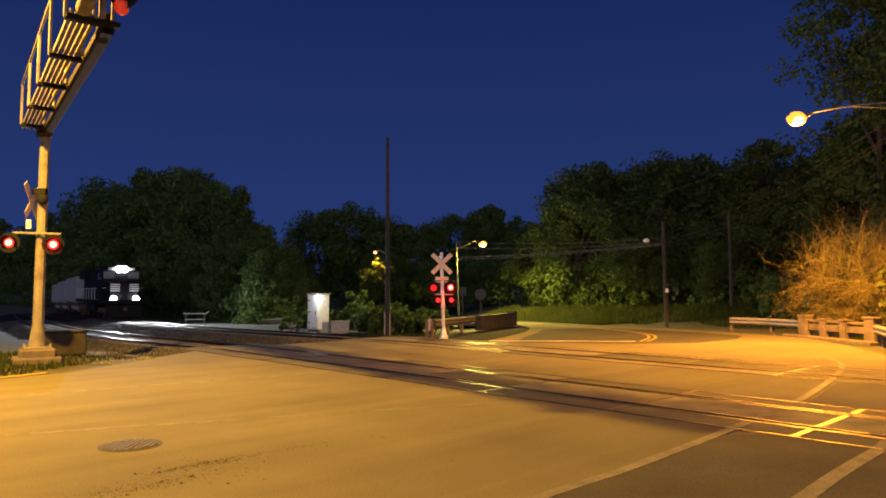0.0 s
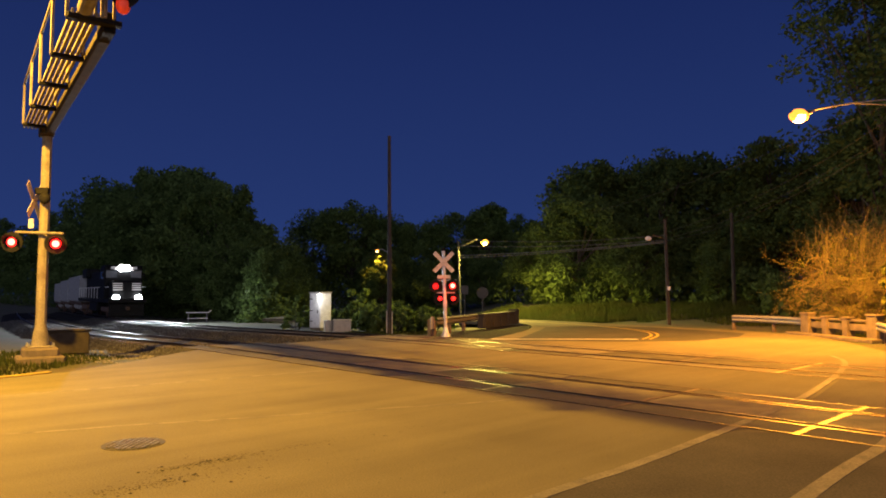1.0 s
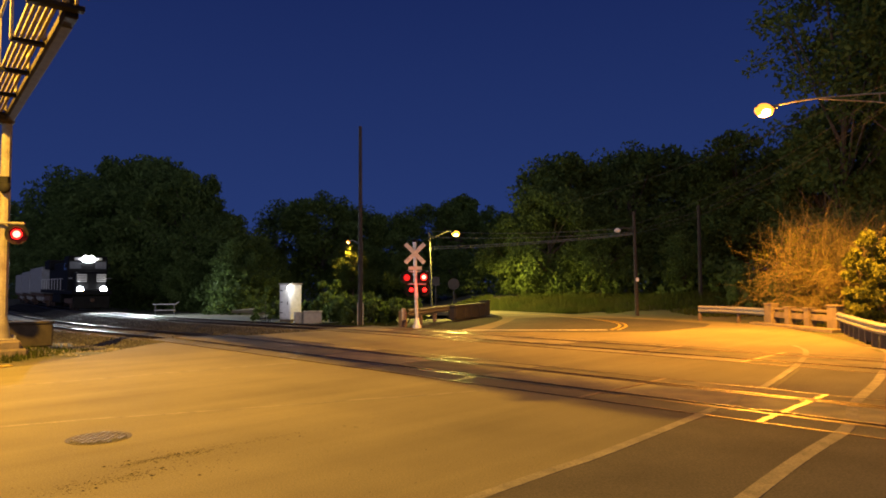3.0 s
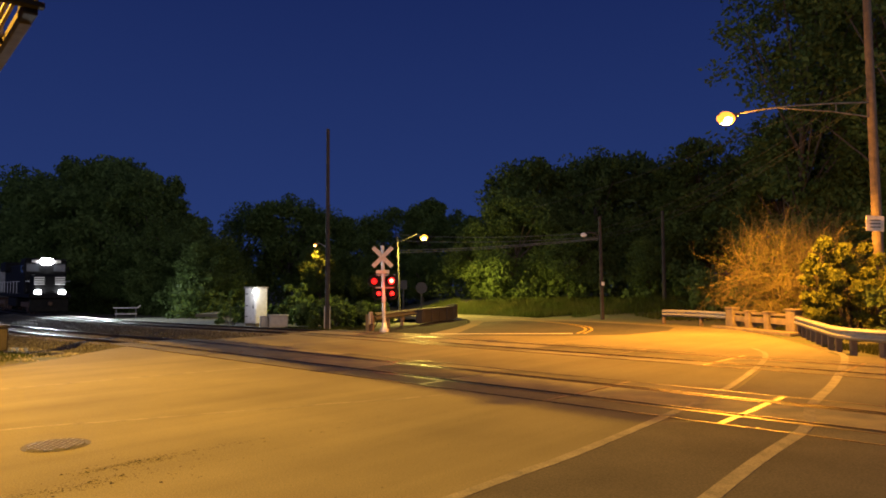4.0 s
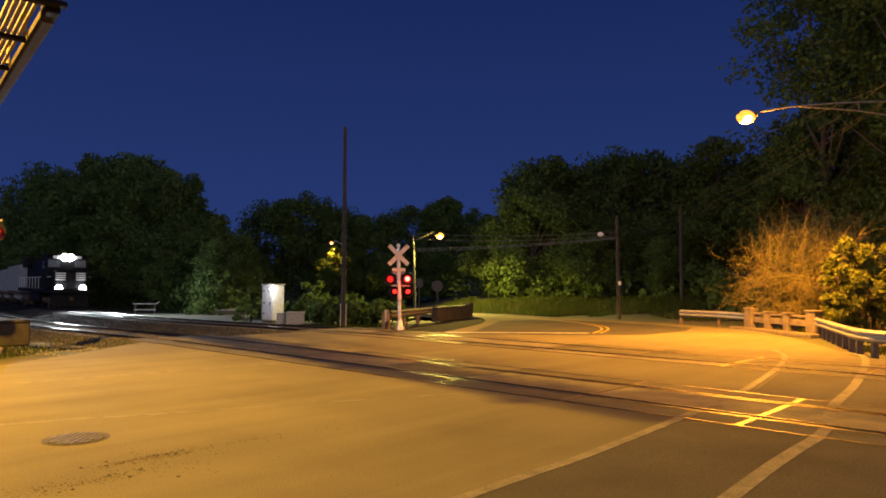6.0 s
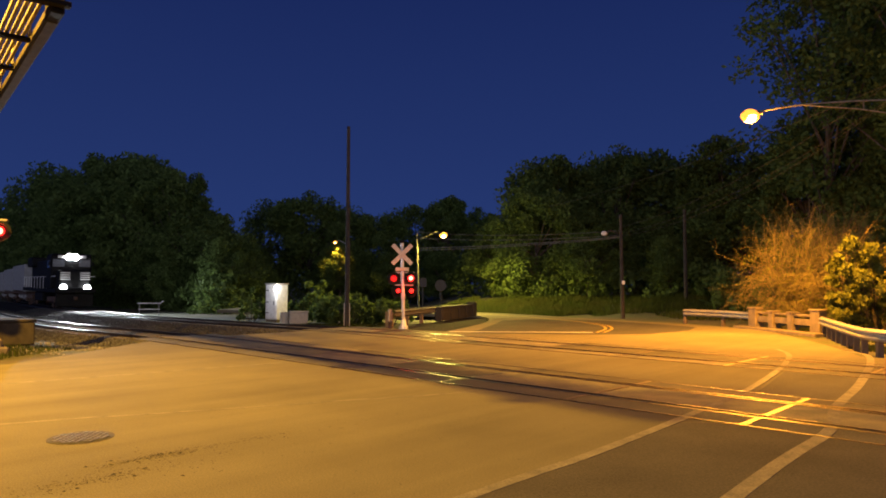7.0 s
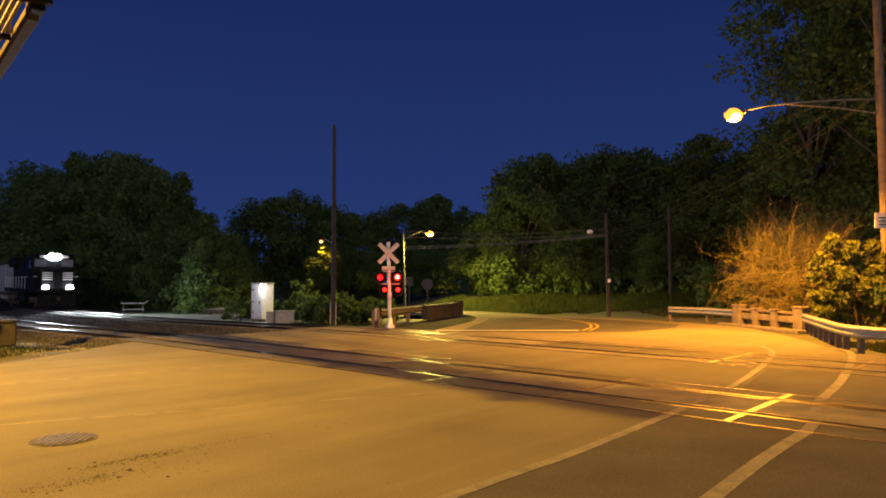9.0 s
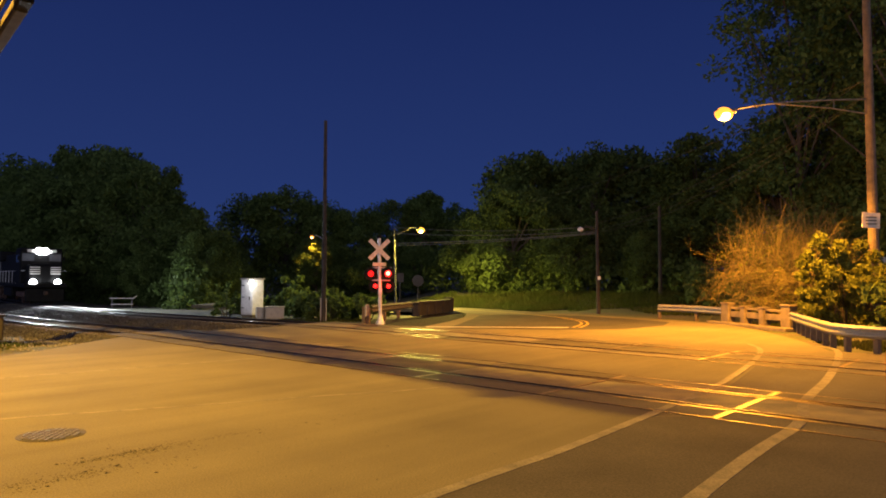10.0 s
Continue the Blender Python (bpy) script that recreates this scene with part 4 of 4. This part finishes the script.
def road_seams():
    """Pale worn seams that run with the traffic."""
    for k, (p, q, w) in enumerate((((-5.6, 8.45), (1.2, 11.15), 0.1), ((-7.6, 11.5), (-2.6, 15.3), 0.16))):
        pts = [Vector((p[0] + (q[0] - p[0]) * u / 24 + 0.05 * noise.noise((u * 0.31, k, 0)), p[1] + (q[1] - p[1]) * u / 24 + 0.05 * noise.noise((u * 0.27, k, 4)), 0)) for u in range(25)]
        strip("road_seam", pts, w, -0.002, SEAM, "pale worn seam in the asphalt", "road seam")


road_seams()


# ---- plants ----
def leaf_cloud(centres, radii, each, size, seed):
    rng = np.random.default_rng(seed)
    C = np.repeat(np.asarray(centres, float), each, 0)
    Rr = np.repeat(np.asarray(radii, float), each)
    n = len(C)
    d = rng.normal(size=(n, 3))
    d /= np.linalg.norm(d, axis=1)[:, None]
    pos = C + d * (Rr * rng.random(n) ** 0.45)[:, None] * np.array([1, 1, 0.8])
    a = rng.normal(size=(n, 3))
    a /= np.linalg.norm(a, axis=1)[:, None]
    b = np.cross(a, rng.normal(size=(n, 3)))
    b /= np.linalg.norm(b, axis=1)[:, None]
    s = size * rng.uniform(0.55, 1.35, n)[:, None]
    v = np.stack([pos - a * s, pos + b * s * 0.5, pos + a * s, pos - b * s * 0.5], 1).reshape(-1, 3)
    f = np.arange(4 * n).reshape(-1, 4)
    return v, f


def cloud_mesh(name, v, f, mat):
    me = bpy.data.meshes.new(name)
    me.from_pydata(v.tolist(), [], f.tolist())
    me.materials.append(mat)
    return me


def make_tree(height, spread, seed, mat, leaf=0.21, clumps=80, each=170, low=0.22, label="broad leafy tree with a dark full crown", name="tree", girth=1.0):
    rng = np.random.default_rng(seed)
    root = thing(name, (0, 0, 0), label, "tree", "trees round the crossing")
    bm = bmesh.new()
    top = Vector((rng.uniform(-0.4, 0.4), rng.uniform(-0.4, 0.4), height * 0.62))
    for bmp in (tube(curve_pts([(0, 0, -0.3), (0.1, 0.05, height * 0.25), tuple(top)], 5), height * 0.024 * girth, 8, height * 0.01 * girth),):
        me = bpy.data.meshes.new("tmp")
        bmp.to_mesh(me)
        bmp.free()
        bm.from_mesh(me)
        bpy.data.meshes.remove(me)
    cs, rs = [], []
    for k in range(clumps):
        w = rng.uniform(0, math.tau)
        h = low + (1 - low) * rng.random() ** 0.8
        env = math.sin(math.pi * min(1, max(0.02, (h - low * 0.6) / (1.06 - low * 0.6))) ** 0.8) ** 0.6
        rad = spread * env * rng.uniform(0.45, 1.0)
        cs.append((math.cos(w) * rad, math.sin(w) * rad, h * height * 0.95))
        rs.append(spread * rng.uniform(0.16, 0.34))
        if k % 5 == 0:
            rod(bm, (0, 0, max(0.8, cs[-1][2] * 0.55)), cs[-1], height * 0.008 * girth, height * 0.003 * girth, 5)
    part("trunk", bm, BARK, root, "dark trunk and limbs")
    v, f = leaf_cloud(cs, rs, each, leaf, seed + 1)
    ob = new("crown", cloud_mesh("crown", v, f, mat))
    ob.parent = root
    return root


def shrub(name, label, place, seed, w, h, mat, leaf, clumps, each, category="shrub"):
    root = thing(name, place, label, category, "shrubs")
    rng = np.random.default_rng(seed)
    bm = bmesh.new()
    cs, rs = [], []
    for k in range(clumps):
        a, r = rng.uniform(0, math.tau), w * math.sqrt(rng.random())
        z = h * rng.uniform(0.12, 1.0) * (1 - 0.45 * (r / w) ** 2)
        cs.append((math.cos(a) * r, math.sin(a) * r, z))
        rs.append(w * rng.uniform(0.13, 0.26))
        if k % 2 == 0:
            rod(bm, (cs[-1][0] * 0.2, cs[-1][1] * 0.2, -0.2), cs[-1], 0.02, 0.006, 5)
    part("stem", bm, BARK, root)
    v, f = leaf_cloud(cs, rs, each, leaf, seed + 1)
    ob = new("foliage", cloud_mesh("foliage", v, f, mat))
    ob.parent = root
    return root


def place_tree(src, x, y, s, rz, sx=1.0):
    return copy_thing(src, Matrix.Translation((x, y, ground_z(x, y))) @ pose(0, 0, 0, 0, 0, rz) @ Matrix.Diagonal((s * sx, s * sx, s, 1)))


def woods():
    proto = [make_tree(12, 5.2, 11, LEAF), make_tree(14, 5.6, 21, LEAF, clumps=80), make_tree(10, 4.8, 31, LEAF, leaf=0.17, each=220, low=0.1), make_tree(13, 4.0, 41, LEAF, low=0.15),
             make_tree(16, 4.6, 61, LEAF, leaf=0.13, clumps=95, each=190, low=0.2, label="tall loosely leaved tree behind the guardrail"),
             make_tree(22, 4.2, 65, LEAF, leaf=0.15, clumps=85, each=105, low=0.26, girth=0.4, label="very tall thin-crowned tree behind the lamp pole")]
    spots = [
        # left group behind the tracks
        (-14.5, 58.2, 0.62, 2), (-18.2, 63.4, 0.78, 0), (-22.2, 68.5, 0.98, 1), (-25.7, 71.5, 1.03, 1), (-29.7, 76.5, 1.38, 0), (-34.4, 83.1, 1.31, 1), (-38.8, 88.9, 1.44, 0), (-47.7, 101.3, 1.56, 0), (-58.2, 116.2, 1.62, 1), (-75.1, 141.3, 1.5, 0), (-33.3, 89.0, 1.5, 3), (-23.4, 76.5, 0.95, 0), (-13.9, 62.5, 0.52, 2), (-15.7, 57.9, 0.45, 2), (-19.5, 61.5, 0.5, 2), (-24.3, 66.7, 0.5, 2),
        (-88, 156, 1.6, 1), (-99, 161, 1.6, 0), (-112, 168, 1.5, 1),
        # middle distance
        (-11.5, 84.0, 1.15, 0), (-7.5, 90.0, 1.25, 2), (-3.0, 86.0, 1.12, 2), (1.5, 92.0, 0.95, 1), (5.5, 88.0, 1.0, 3), (-17.0, 88.0, 0.95, 1), (9.0, 92.0, 0.98, 0), (-1.0, 78.0, 0.6, 2),
        (-7.3, 79, 0.72, 2), (4.5, 78, 0.55, 2),
        # right group on the bank
        (10.4, 52.5, 0.84, 2), (8.5, 56.2, 0.66, 2), (13.6, 49.8, 0.5, 2), (18.6, 46.5, 0.42, 2), (12.5, 58.0, 0.86, 1), (15.0, 62.0, 1.08, 0), (18.0, 56.5, 0.9, 1), (21.5, 60.0, 1.1, 0), (24.5, 55.0, 0.84, 3), (28.5, 58.0, 0.86, 1), (10.8, 55.0, 0.72, 2), (15.2, 53.5, 0.68, 2), (20.0, 52.0, 0.62, 2),
        (24.5, 48.0, 0.82, 2), (29.5, 47.0, 0.95, 1), (25.0, 40.5, 0.78, 3), (33.5, 42.0, 1.4, 4), (31.5, 29.0, 1.35, 4), (24.5, 27.5, 0.62, 4), (26.5, 22.5, 0.95, 4), (35, 24, 1.45, 4),
        # tall loose trees behind the lamp pole
        (24.6, 38.0, 1.12, 5), (27.6, 34.6, 1.2, 5), (28.5, 40.5, 1.25, 5), (25.6, 30.2, 1.0, 5), (30.5, 36.0, 1.3, 4), (37.0, 35.5, 1.25, 1), (34.0, 31.5, 1.1, 0), (26.8, 35.6, 0.95, 2), (29.0, 33.0, 0.95, 2), (25.5, 52.5, 0.9, 1), (20.0, 63.5, 0.95, 1)]
    for k, (x, y, s, i) in enumerate(spots):
        place_tree(proto[i], x, y, s, k * 67 % 360, 1.0 + 0.12 * math.sin(k * 2.3))
    for p in proto:
        for o in (*p.children_recursive, p):
            bpy.data.objects.remove(o, do_unlink=True)


woods()


def undergrowth(name, label, points, seed, h, depth):
    """A continuous thicket along a line in the plan."""
    rng = np.random.default_rng(seed)
    cs, rs = [], []
    for p, d in along(points, 0.5):
        for _ in range(3):
            q = p + Vector((rng.uniform(-depth, depth), rng.uniform(-depth, depth), 0))
            cs.append((q.x, q.y, ground_z(q.x, q.y) + h * rng.uniform(0.05, 0.9)))
            rs.append(h * rng.uniform(0.2, 0.42))
    v, f = leaf_cloud(cs, rs, 55, 0.22, seed + 1)
    tagged(new(name, cloud_mesh(name, v, f, LEAF)), label, "undergrowth", kind="stuff")


undergrowth("undergrowth", "dark dense thicket under the trees behind the tracks", [(-72, 138, 0), (-45, 98, 0), (-27.5, 72, 0), (-18, 59.5, 0), (-12.5, 53.5, 0)], 51, 3.2, 1.6)
undergrowth("undergrowth", "dark dense thicket under the trees on the bank", [(7.6, 55, 0), (12, 51.5, 0), (17.5, 48, 0), (20.5, 43, 0), (20.5, 36, 0), (20.5, 30, 0), (21, 25, 0), (22, 18, 0)], 52, 2.4, 1.3)
undergrowth("undergrowth", "distant dark thicket far along the tracks", [(-125, 172, 0), (-98, 150, 0), (-70, 140, 0)], 54, 8.0, 3.0)
undergrowth("undergrowth", "low dark bushes between the cabinet and the bridge", [(-9, 45, 0), (-2.2, 41, 0)], 56, 1.0, 0.7)
undergrowth("undergrowth", "low leafy bushes between the pole and the guardrail", [(-5.0, 39.0, 0), (-2.4, 37.6, 0), (0.0, 37.2, 0)], 58, 1.35, 0.6)
undergrowth("undergrowth", "dark thicket deep under the trees on the bank", [(6, 63, 0), (14, 61, 0), (22, 57, 0), (28, 50, 0)], 57, 4.5, 1.5)
undergrowth("undergrowth", "tall dark thicket behind the bare bush", [(23, 37, 0), (23.5, 30, 0), (23.5, 24, 0)], 55, 5.5, 1.2)
undergrowth("undergrowth", "distant dark thicket beyond the bend", [(-24, 82, 0), (-8, 84, 0), (6, 84, 0), (16, 74, 0)], 53, 4.2, 2.0)
shrub("shrub", "leafy bush lit yellow under the distant street lamp", (-7.3, 76.8, 2.2), 77, 1.9, 4.2, LEAF_LIGHT, 0.16, 34, 80)
shrub("shrub", "leafy yellow-green shrub lit beside the guardrail", (16.6, 23.1, 0), 71, 1.45, 3.8, LEAF_LIGHT, 0.09, 105, 150)
shrub("shrub", "dense green undergrowth behind the guardrail", (17.0, 19.6, 0), 72, 1.7, 2.6, LEAF, 0.1, 55, 110)
shrub("shrub", "small green bush beside the white cabinet", (-8.7, 40.0, -0.42), 73, 0.75, 2.0, LEAF, 0.1, 24, 90)
shrub("shrub", "small green bush at the pole's foot", (-2.9, 35.8, -0.42), 74, 1.0, 1.9, LEAF, 0.1, 24, 80)
shrub("shrub", "dark bush behind the cabinet", (-5.4, 42.5, -0.42), 75, 1.2, 2.3, LEAF, 0.12, 24, 80)
shrub("shrub", "dark bush behind the guardrail", (-0.6, 35.0, -0.2), 76, 1.3, 1.2, LEAF, 0.1, 24, 80)


def bare_bush(place, seed, w, h):
    """A wide tangle of bare arching branches."""
    rng = np.random.default_rng(seed)
    root = thing("bare_bush", place, "wide bare tangled bush lit orange behind the bridge railing", "bush", "shrubs")
    verts, faces = [], []

    def branch(p, d, length, r, depth):
        n = 7
        pts = [p]
        dd = d.copy()
        for _ in range(n):
            dd = (dd + Vector(rng.normal(0, 0.16, 3)) + Vector((0, 0, -0.05 if depth == 1 else -0.03 * (2 - depth) * (length < 1.4)))).normalized()
            pts.append(pts[-1] + dd * (length / n))
        for i, q in enumerate(pts):
            rr = r * (1 - 0.8 * i / n)
            for k in range(3):
                a = k * 2.094
                verts.append(q + Vector((math.cos(a) * rr, math.sin(a) * rr * 0.7, math.sin(a) * rr * 0.7)))
        o = len(verts) - 3 * len(pts)
        for i in range(n):
            for k in range(3):
                faces.append((o + 3 * i + k, o + 3 * i + (k + 1) % 3, o + 3 * i + 3 + (k + 1) % 3, o + 3 * i + 3 + k))
        if depth:
            for _ in range(8 if depth == 2 else 6):
                i = rng.integers(2, n + 1)
                e = (dd + Vector(rng.normal(0, 0.6, 3))).normalized()
                branch(pts[i], e, length * rng.uniform(0.35, 0.6), r * 0.55, depth - 1)

    # long boughs that sweep up and over to the road side, and thin upright shoots on top
    for k in range(84):
        a = rng.uniform(0, math.tau)
        lean = rng.uniform(0.15, 1.0)
        d = Vector((math.cos(a) * lean * w / h - 0.42 * rng.random(), math.sin(a) * lean * 0.7, 0.95)).normalized()
        branch(Vector((0.55 + math.cos(a) * 0.6, math.sin(a) * 0.4, -0.1)), d, h * rng.uniform(0.48, 0.82), 0.026, 2)
    for k in range(200):
        a, r = rng.uniform(0, math.tau), w * 0.85 * math.sqrt(rng.random())
        p = Vector((math.cos(a) * r, math.sin(a) * r * 0.6, h * rng.uniform(0.5, 0.72)))
        branch(p, Vector((rng.normal(0, 0.13), rng.normal(0, 0.13), 1)), h * rng.uniform(0.25, 0.5), 0.012, 0)
    me = bpy.data.meshes.new("branch_tangle")
    me.from_pydata(verts, [], faces)
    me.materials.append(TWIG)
    ob = new("branch_tangle", me)
    ob.parent = root
    cs = [(rng.normal(0, w * 0.38), rng.normal(0, w * 0.25), h * rng.uniform(0.1, 0.8)) for _ in range(60)]
    v, f = leaf_cloud(cs, [0.55] * 60, 45, 0.06, seed + 3)
    ob = new("foliage", cloud_mesh("foliage", v, f, LEAF_LIGHT))
    ob.parent = root


bare_bush((17.3, 27.8, 0), 91, 2.5, 4.9)


def grass(name, spots, seed, label, h=0.35):
    rng = np.random.default_rng(seed)
    verts, faces = [], []
    for x0, y0, rx, ry, n in spots:
        for _ in range(n):
            x, y = x0 + rng.uniform(-rx, rx), y0 + rng.uniform(-ry, ry)
            z = ground_z(x, y)
            a, hh = rng.uniform(0, math.tau), h * rng.uniform(0.4, 1.3)
            dx, dy = math.cos(a) * 0.02 * (1 + h), math.sin(a) * 0.02 * (1 + h)
            o = len(verts)
            verts += [(x - dx, y - dy, z - 0.02), (x + dx, y + dy, z - 0.02), (x + rng.normal(0, 0.1) * h * 2, y + rng.normal(0, 0.1) * h * 2, z + hh)]
            faces.append((o, o + 1, o + 2))
    me = bpy.data.meshes.new(name)
    me.from_pydata(verts, [], faces)
    me.materials.append(GRASS)
    tagged(new(name, me), label, "grass", kind="stuff")


grass("bank_grass", [(7.0, 47.5, 6, 4.0, 26000), (17.0, 46.0, 5, 5, 10000), (1.0, 53.5, 5, 3.5, 6000), (19, 40, 4, 5, 5000)], 3, "long green grass on the bank beyond the road", 0.34)
grass("verge_grass", [(-12.5, 17.5, 3.2, 3.0, 5000), (14.5, 18.2, 1.5, 1.4, 2500), (16.3, 24.5, 1.2, 3.5, 2500), (-4.5, 34.5, 4, 1.8, 4000)], 4, "rough grass at the road's edge", 0.13)


# ---- the train on the far track ----
def on_track(a, c=None):
    """A pose on the far track's rails: x runs backwards along the train, away from the viewer."""
    b = (RAIL_B[2] + RAIL_B[3]) / 2
    p, q = ab(a, b + bend(a), grade(a)), ab(a + 1, b + bend(a + 1))
    d = q - p
    return Matrix.Translation(p) @ pose(0, 0, 0, 0, 0, math.degrees(math.atan2(d.y, d.x)))


def wheelset(root, x):
    bm = bmesh.new()
    for y in (-0.75, 0.75):
        rod(bm, (x, y - 0.06, 0.5), (x, y + 0.06, 0.5), 0.5, seg=20)
    rod(bm, (x, -0.75, 0.5), (x, 0.75, 0.5), 0.08, seg=8)
    part("wheelset", bm, RUST, root)


def locomotive(a):
    root = thing("locomotive", (0, 0, 0), "black diesel freight locomotive with white nose stripes and lit headlights", "locomotive")
    root.matrix_world = on_track(a)
    part("frame", boxes(((21.5, 2.9, 0.32), (10.9, 0, 1.5), 0.03)), BLACK, root, "black running board")
    part("nose", boxes(((1.9, 2.2, 1.55), (1.55, 0, 2.4), 0.12)), BLACK, root, "black short nose")
    for k in range(4):
        z = 2.42 + 0.17 * k
        for y in (-0.72, 0.72):
            part("stripe", boxes(((0.02, 0.72, 0.075), (0.59, y, z))), WHITE, root, "white nose stripe")
    cab = part("cab", boxes(((2.6, 3.0, 2.75), (3.7, 0, 3.0), 0.1)), BLACK, root, "black cab")
    part("cab_roof", boxes(((2.8, 2.9, 0.18), (3.7, 0, 4.42), 0.07)), BLACK, root)
    for y in (-0.95, 0.95):
        part("windscreen", boxes(((0.03, 0.85, 0.62), (2.39, y, 3.75), 0.01)), GLASS, cab)
    for y in (-1.51, 1.51):
        part("side_window", boxes(((1.3, 0.03, 0.6), (3.7, y, 3.65), 0.01)), GLASS, cab)
    part("number_board", boxes(((0.05, 1.5, 0.26), (2.36, 0, 4.25), 0.01)), WHITE, cab, "white number boards")
    part("long_hood", boxes(((14.0, 1.9, 2.5), (12.2, 0, 2.9), 0.08)), BLACK, root, "long black engine hood")
    for k in range(9):
        part("hood_door", boxes(((1.2, 0.03, 1.5), (6.4 + 1.4 * k, -0.965, 2.6), 0.01)), BLACK, root)
    # glowing plates that imitate street light reflected along the hood
    for k, x in enumerate((7.2, 8.6, 10.8, 12.2)):
        part("lit_grille", boxes(((1.2, 0.03, 0.4), (x, -0.99, 3.55), 0.01)), HOOD_SHEEN, root, "amber glow in place of street light reflected on the hood")
    part("radiator", boxes(((3.4, 2.8, 0.9), (17.2, 0, 4.1), 0.08)), BLACK, root)
    part("exhaust", boxes(((1.2, 0.7, 0.25), (10.5, 0, 4.25), 0.04)), BLACK, root)
    part("fuel_tank", boxes(((5.0, 2.6, 0.85), (10.8, 0, 0.9), 0.1)), BLACK, root)
    part("pilot", boxes(((0.25, 2.7, 1.05), (0.55, 0, 0.75), 0.06)), BLACK, root, "black snow pilot")
    part("coupler", boxes(((0.6, 0.25, 0.28), (0.15, 0, 0.9), 0.05)), RUST, root)
    for x in (3.9, 17.9):
        part("truck_frame", boxes(((4.2, 2.5, 0.4), (x, 0, 0.75), 0.06)), RUST, root)
        for o in (-1.7, 0, 1.7):
            wheelset(root, x + o)
    rails = []
    for y in (-1.42, 1.42):
        rails.append(((0.5, y, 2.65), (20.9, y, 2.65)))
        rails += [((x, y, 1.6), (x, y, 2.65)) for x in np.arange(5.2, 21.0, 1.95)]
    part("handrail", rods(rails, 0.022, 6), WHITE, root, "white handrails")
    part("step", boxes(*[((0.5, 0.25, 0.05), (1.2, -1.3, 0.45 + 0.32 * k), 0.0) for k in range(4)]), WHITE, root)
    part("headlight_housing", boxes(((0.16, 0.95, 0.5), (2.4, 0, 4.25), 0.05)), BLACK, cab)
    for y in (-0.85, 0.85):
        part("number_light", boxes(((0.04, 0.36, 0.22), (2.33, y, 4.27), 0.01)), WHITE, cab)
    part("horn", rods([((3.0, 0.3, 4.6), (2.6, 0.3, 4.6)), ((3.0, 0.15, 4.62), (2.55, 0.15, 4.62))], 0.05, 8), GREYPAINT, root)
    part("nose_door", boxes(((0.03, 0.6, 1.25), (0.59, 0.0, 2.35), 0.01)), BLACK, root)
    for y in (-1.62, 1.62):
        part("mirror", boxes(((0.05, 0.12, 0.35), (2.6, y, 3.7), 0.01)), BLACK, cab)
    for y in (-0.2, 0.2):
        bm = bmesh.new()
        rod(bm, (2.3, y, 4.25), (2.24, y, 4.25), 0.27, seg=18)
        part("headlight", bm, BULB_W, root, "bright white headlight")
    for y in (-0.85, 0.85):
        bm = bmesh.new()
        rod(bm, (0.46, y, 1.75), (0.38, y, 1.75), 0.24, seg=18)
        part("ditch_light", bm, BULB_W, root, "bright white ditch light")
    for y, z, x in ((0, 4.25, 2.1), (-0.85, 1.75, 0.2), (0.85, 1.75, 0.2)):
        p = root.matrix_world @ Vector((x, y, z))
        q = root.matrix_world @ Vector((x - 150, y - 4, 0.5))
        lamp("headlight_beam", "SPOT", p, 20000 if z > 4 else 900, (0.88, 0.95, 1.0), q, 0.12, 120, 1.0)


def wagon(a):
    root = thing("freight_wagon", (0, 0, 0), "grey covered hopper wagon behind the locomotive", "freight wagon", "freight wagons")
    root.matrix_world = on_track(a)
    part("body", boxes(((15.5, 3.0, 2.9), (8, 0, 2.9), 0.1)), CARGREY, root)
    part("roof_walk", boxes(((15.0, 0.7, 0.1), (8, 0, 4.42), 0.02)), GALV, root)
    for k in range(14):
        part("rib", boxes(((0.1, 0.08, 2.7), (0.8 + 1.1 * k, -1.53, 2.9), 0.01)), CARGREY, root)
    part("sill", boxes(((16.2, 2.6, 0.3), (8, 0, 1.25), 0.03)), RUST, root)
    for k in range(3):
        part("hopper", boxes(((2.4, 2.0, 0.7), (4.4 + 3.6 * k, 0, 0.85), 0.2)), CARGREY, root)
    for x in (1.6, 14.4):
        part("truck_frame", boxes(((2.4, 2.3, 0.35), (x, 0, 0.6), 0.05)), RUST, root)
        for o in (-0.85, 0.85):
            wheelset(root, x + o)


TRAIN_A = 58.5
locomotive(TRAIN_A)
wagon(TRAIN_A + 22.6)
wagon(TRAIN_A + 39.5)
wagon(TRAIN_A + 56.4)
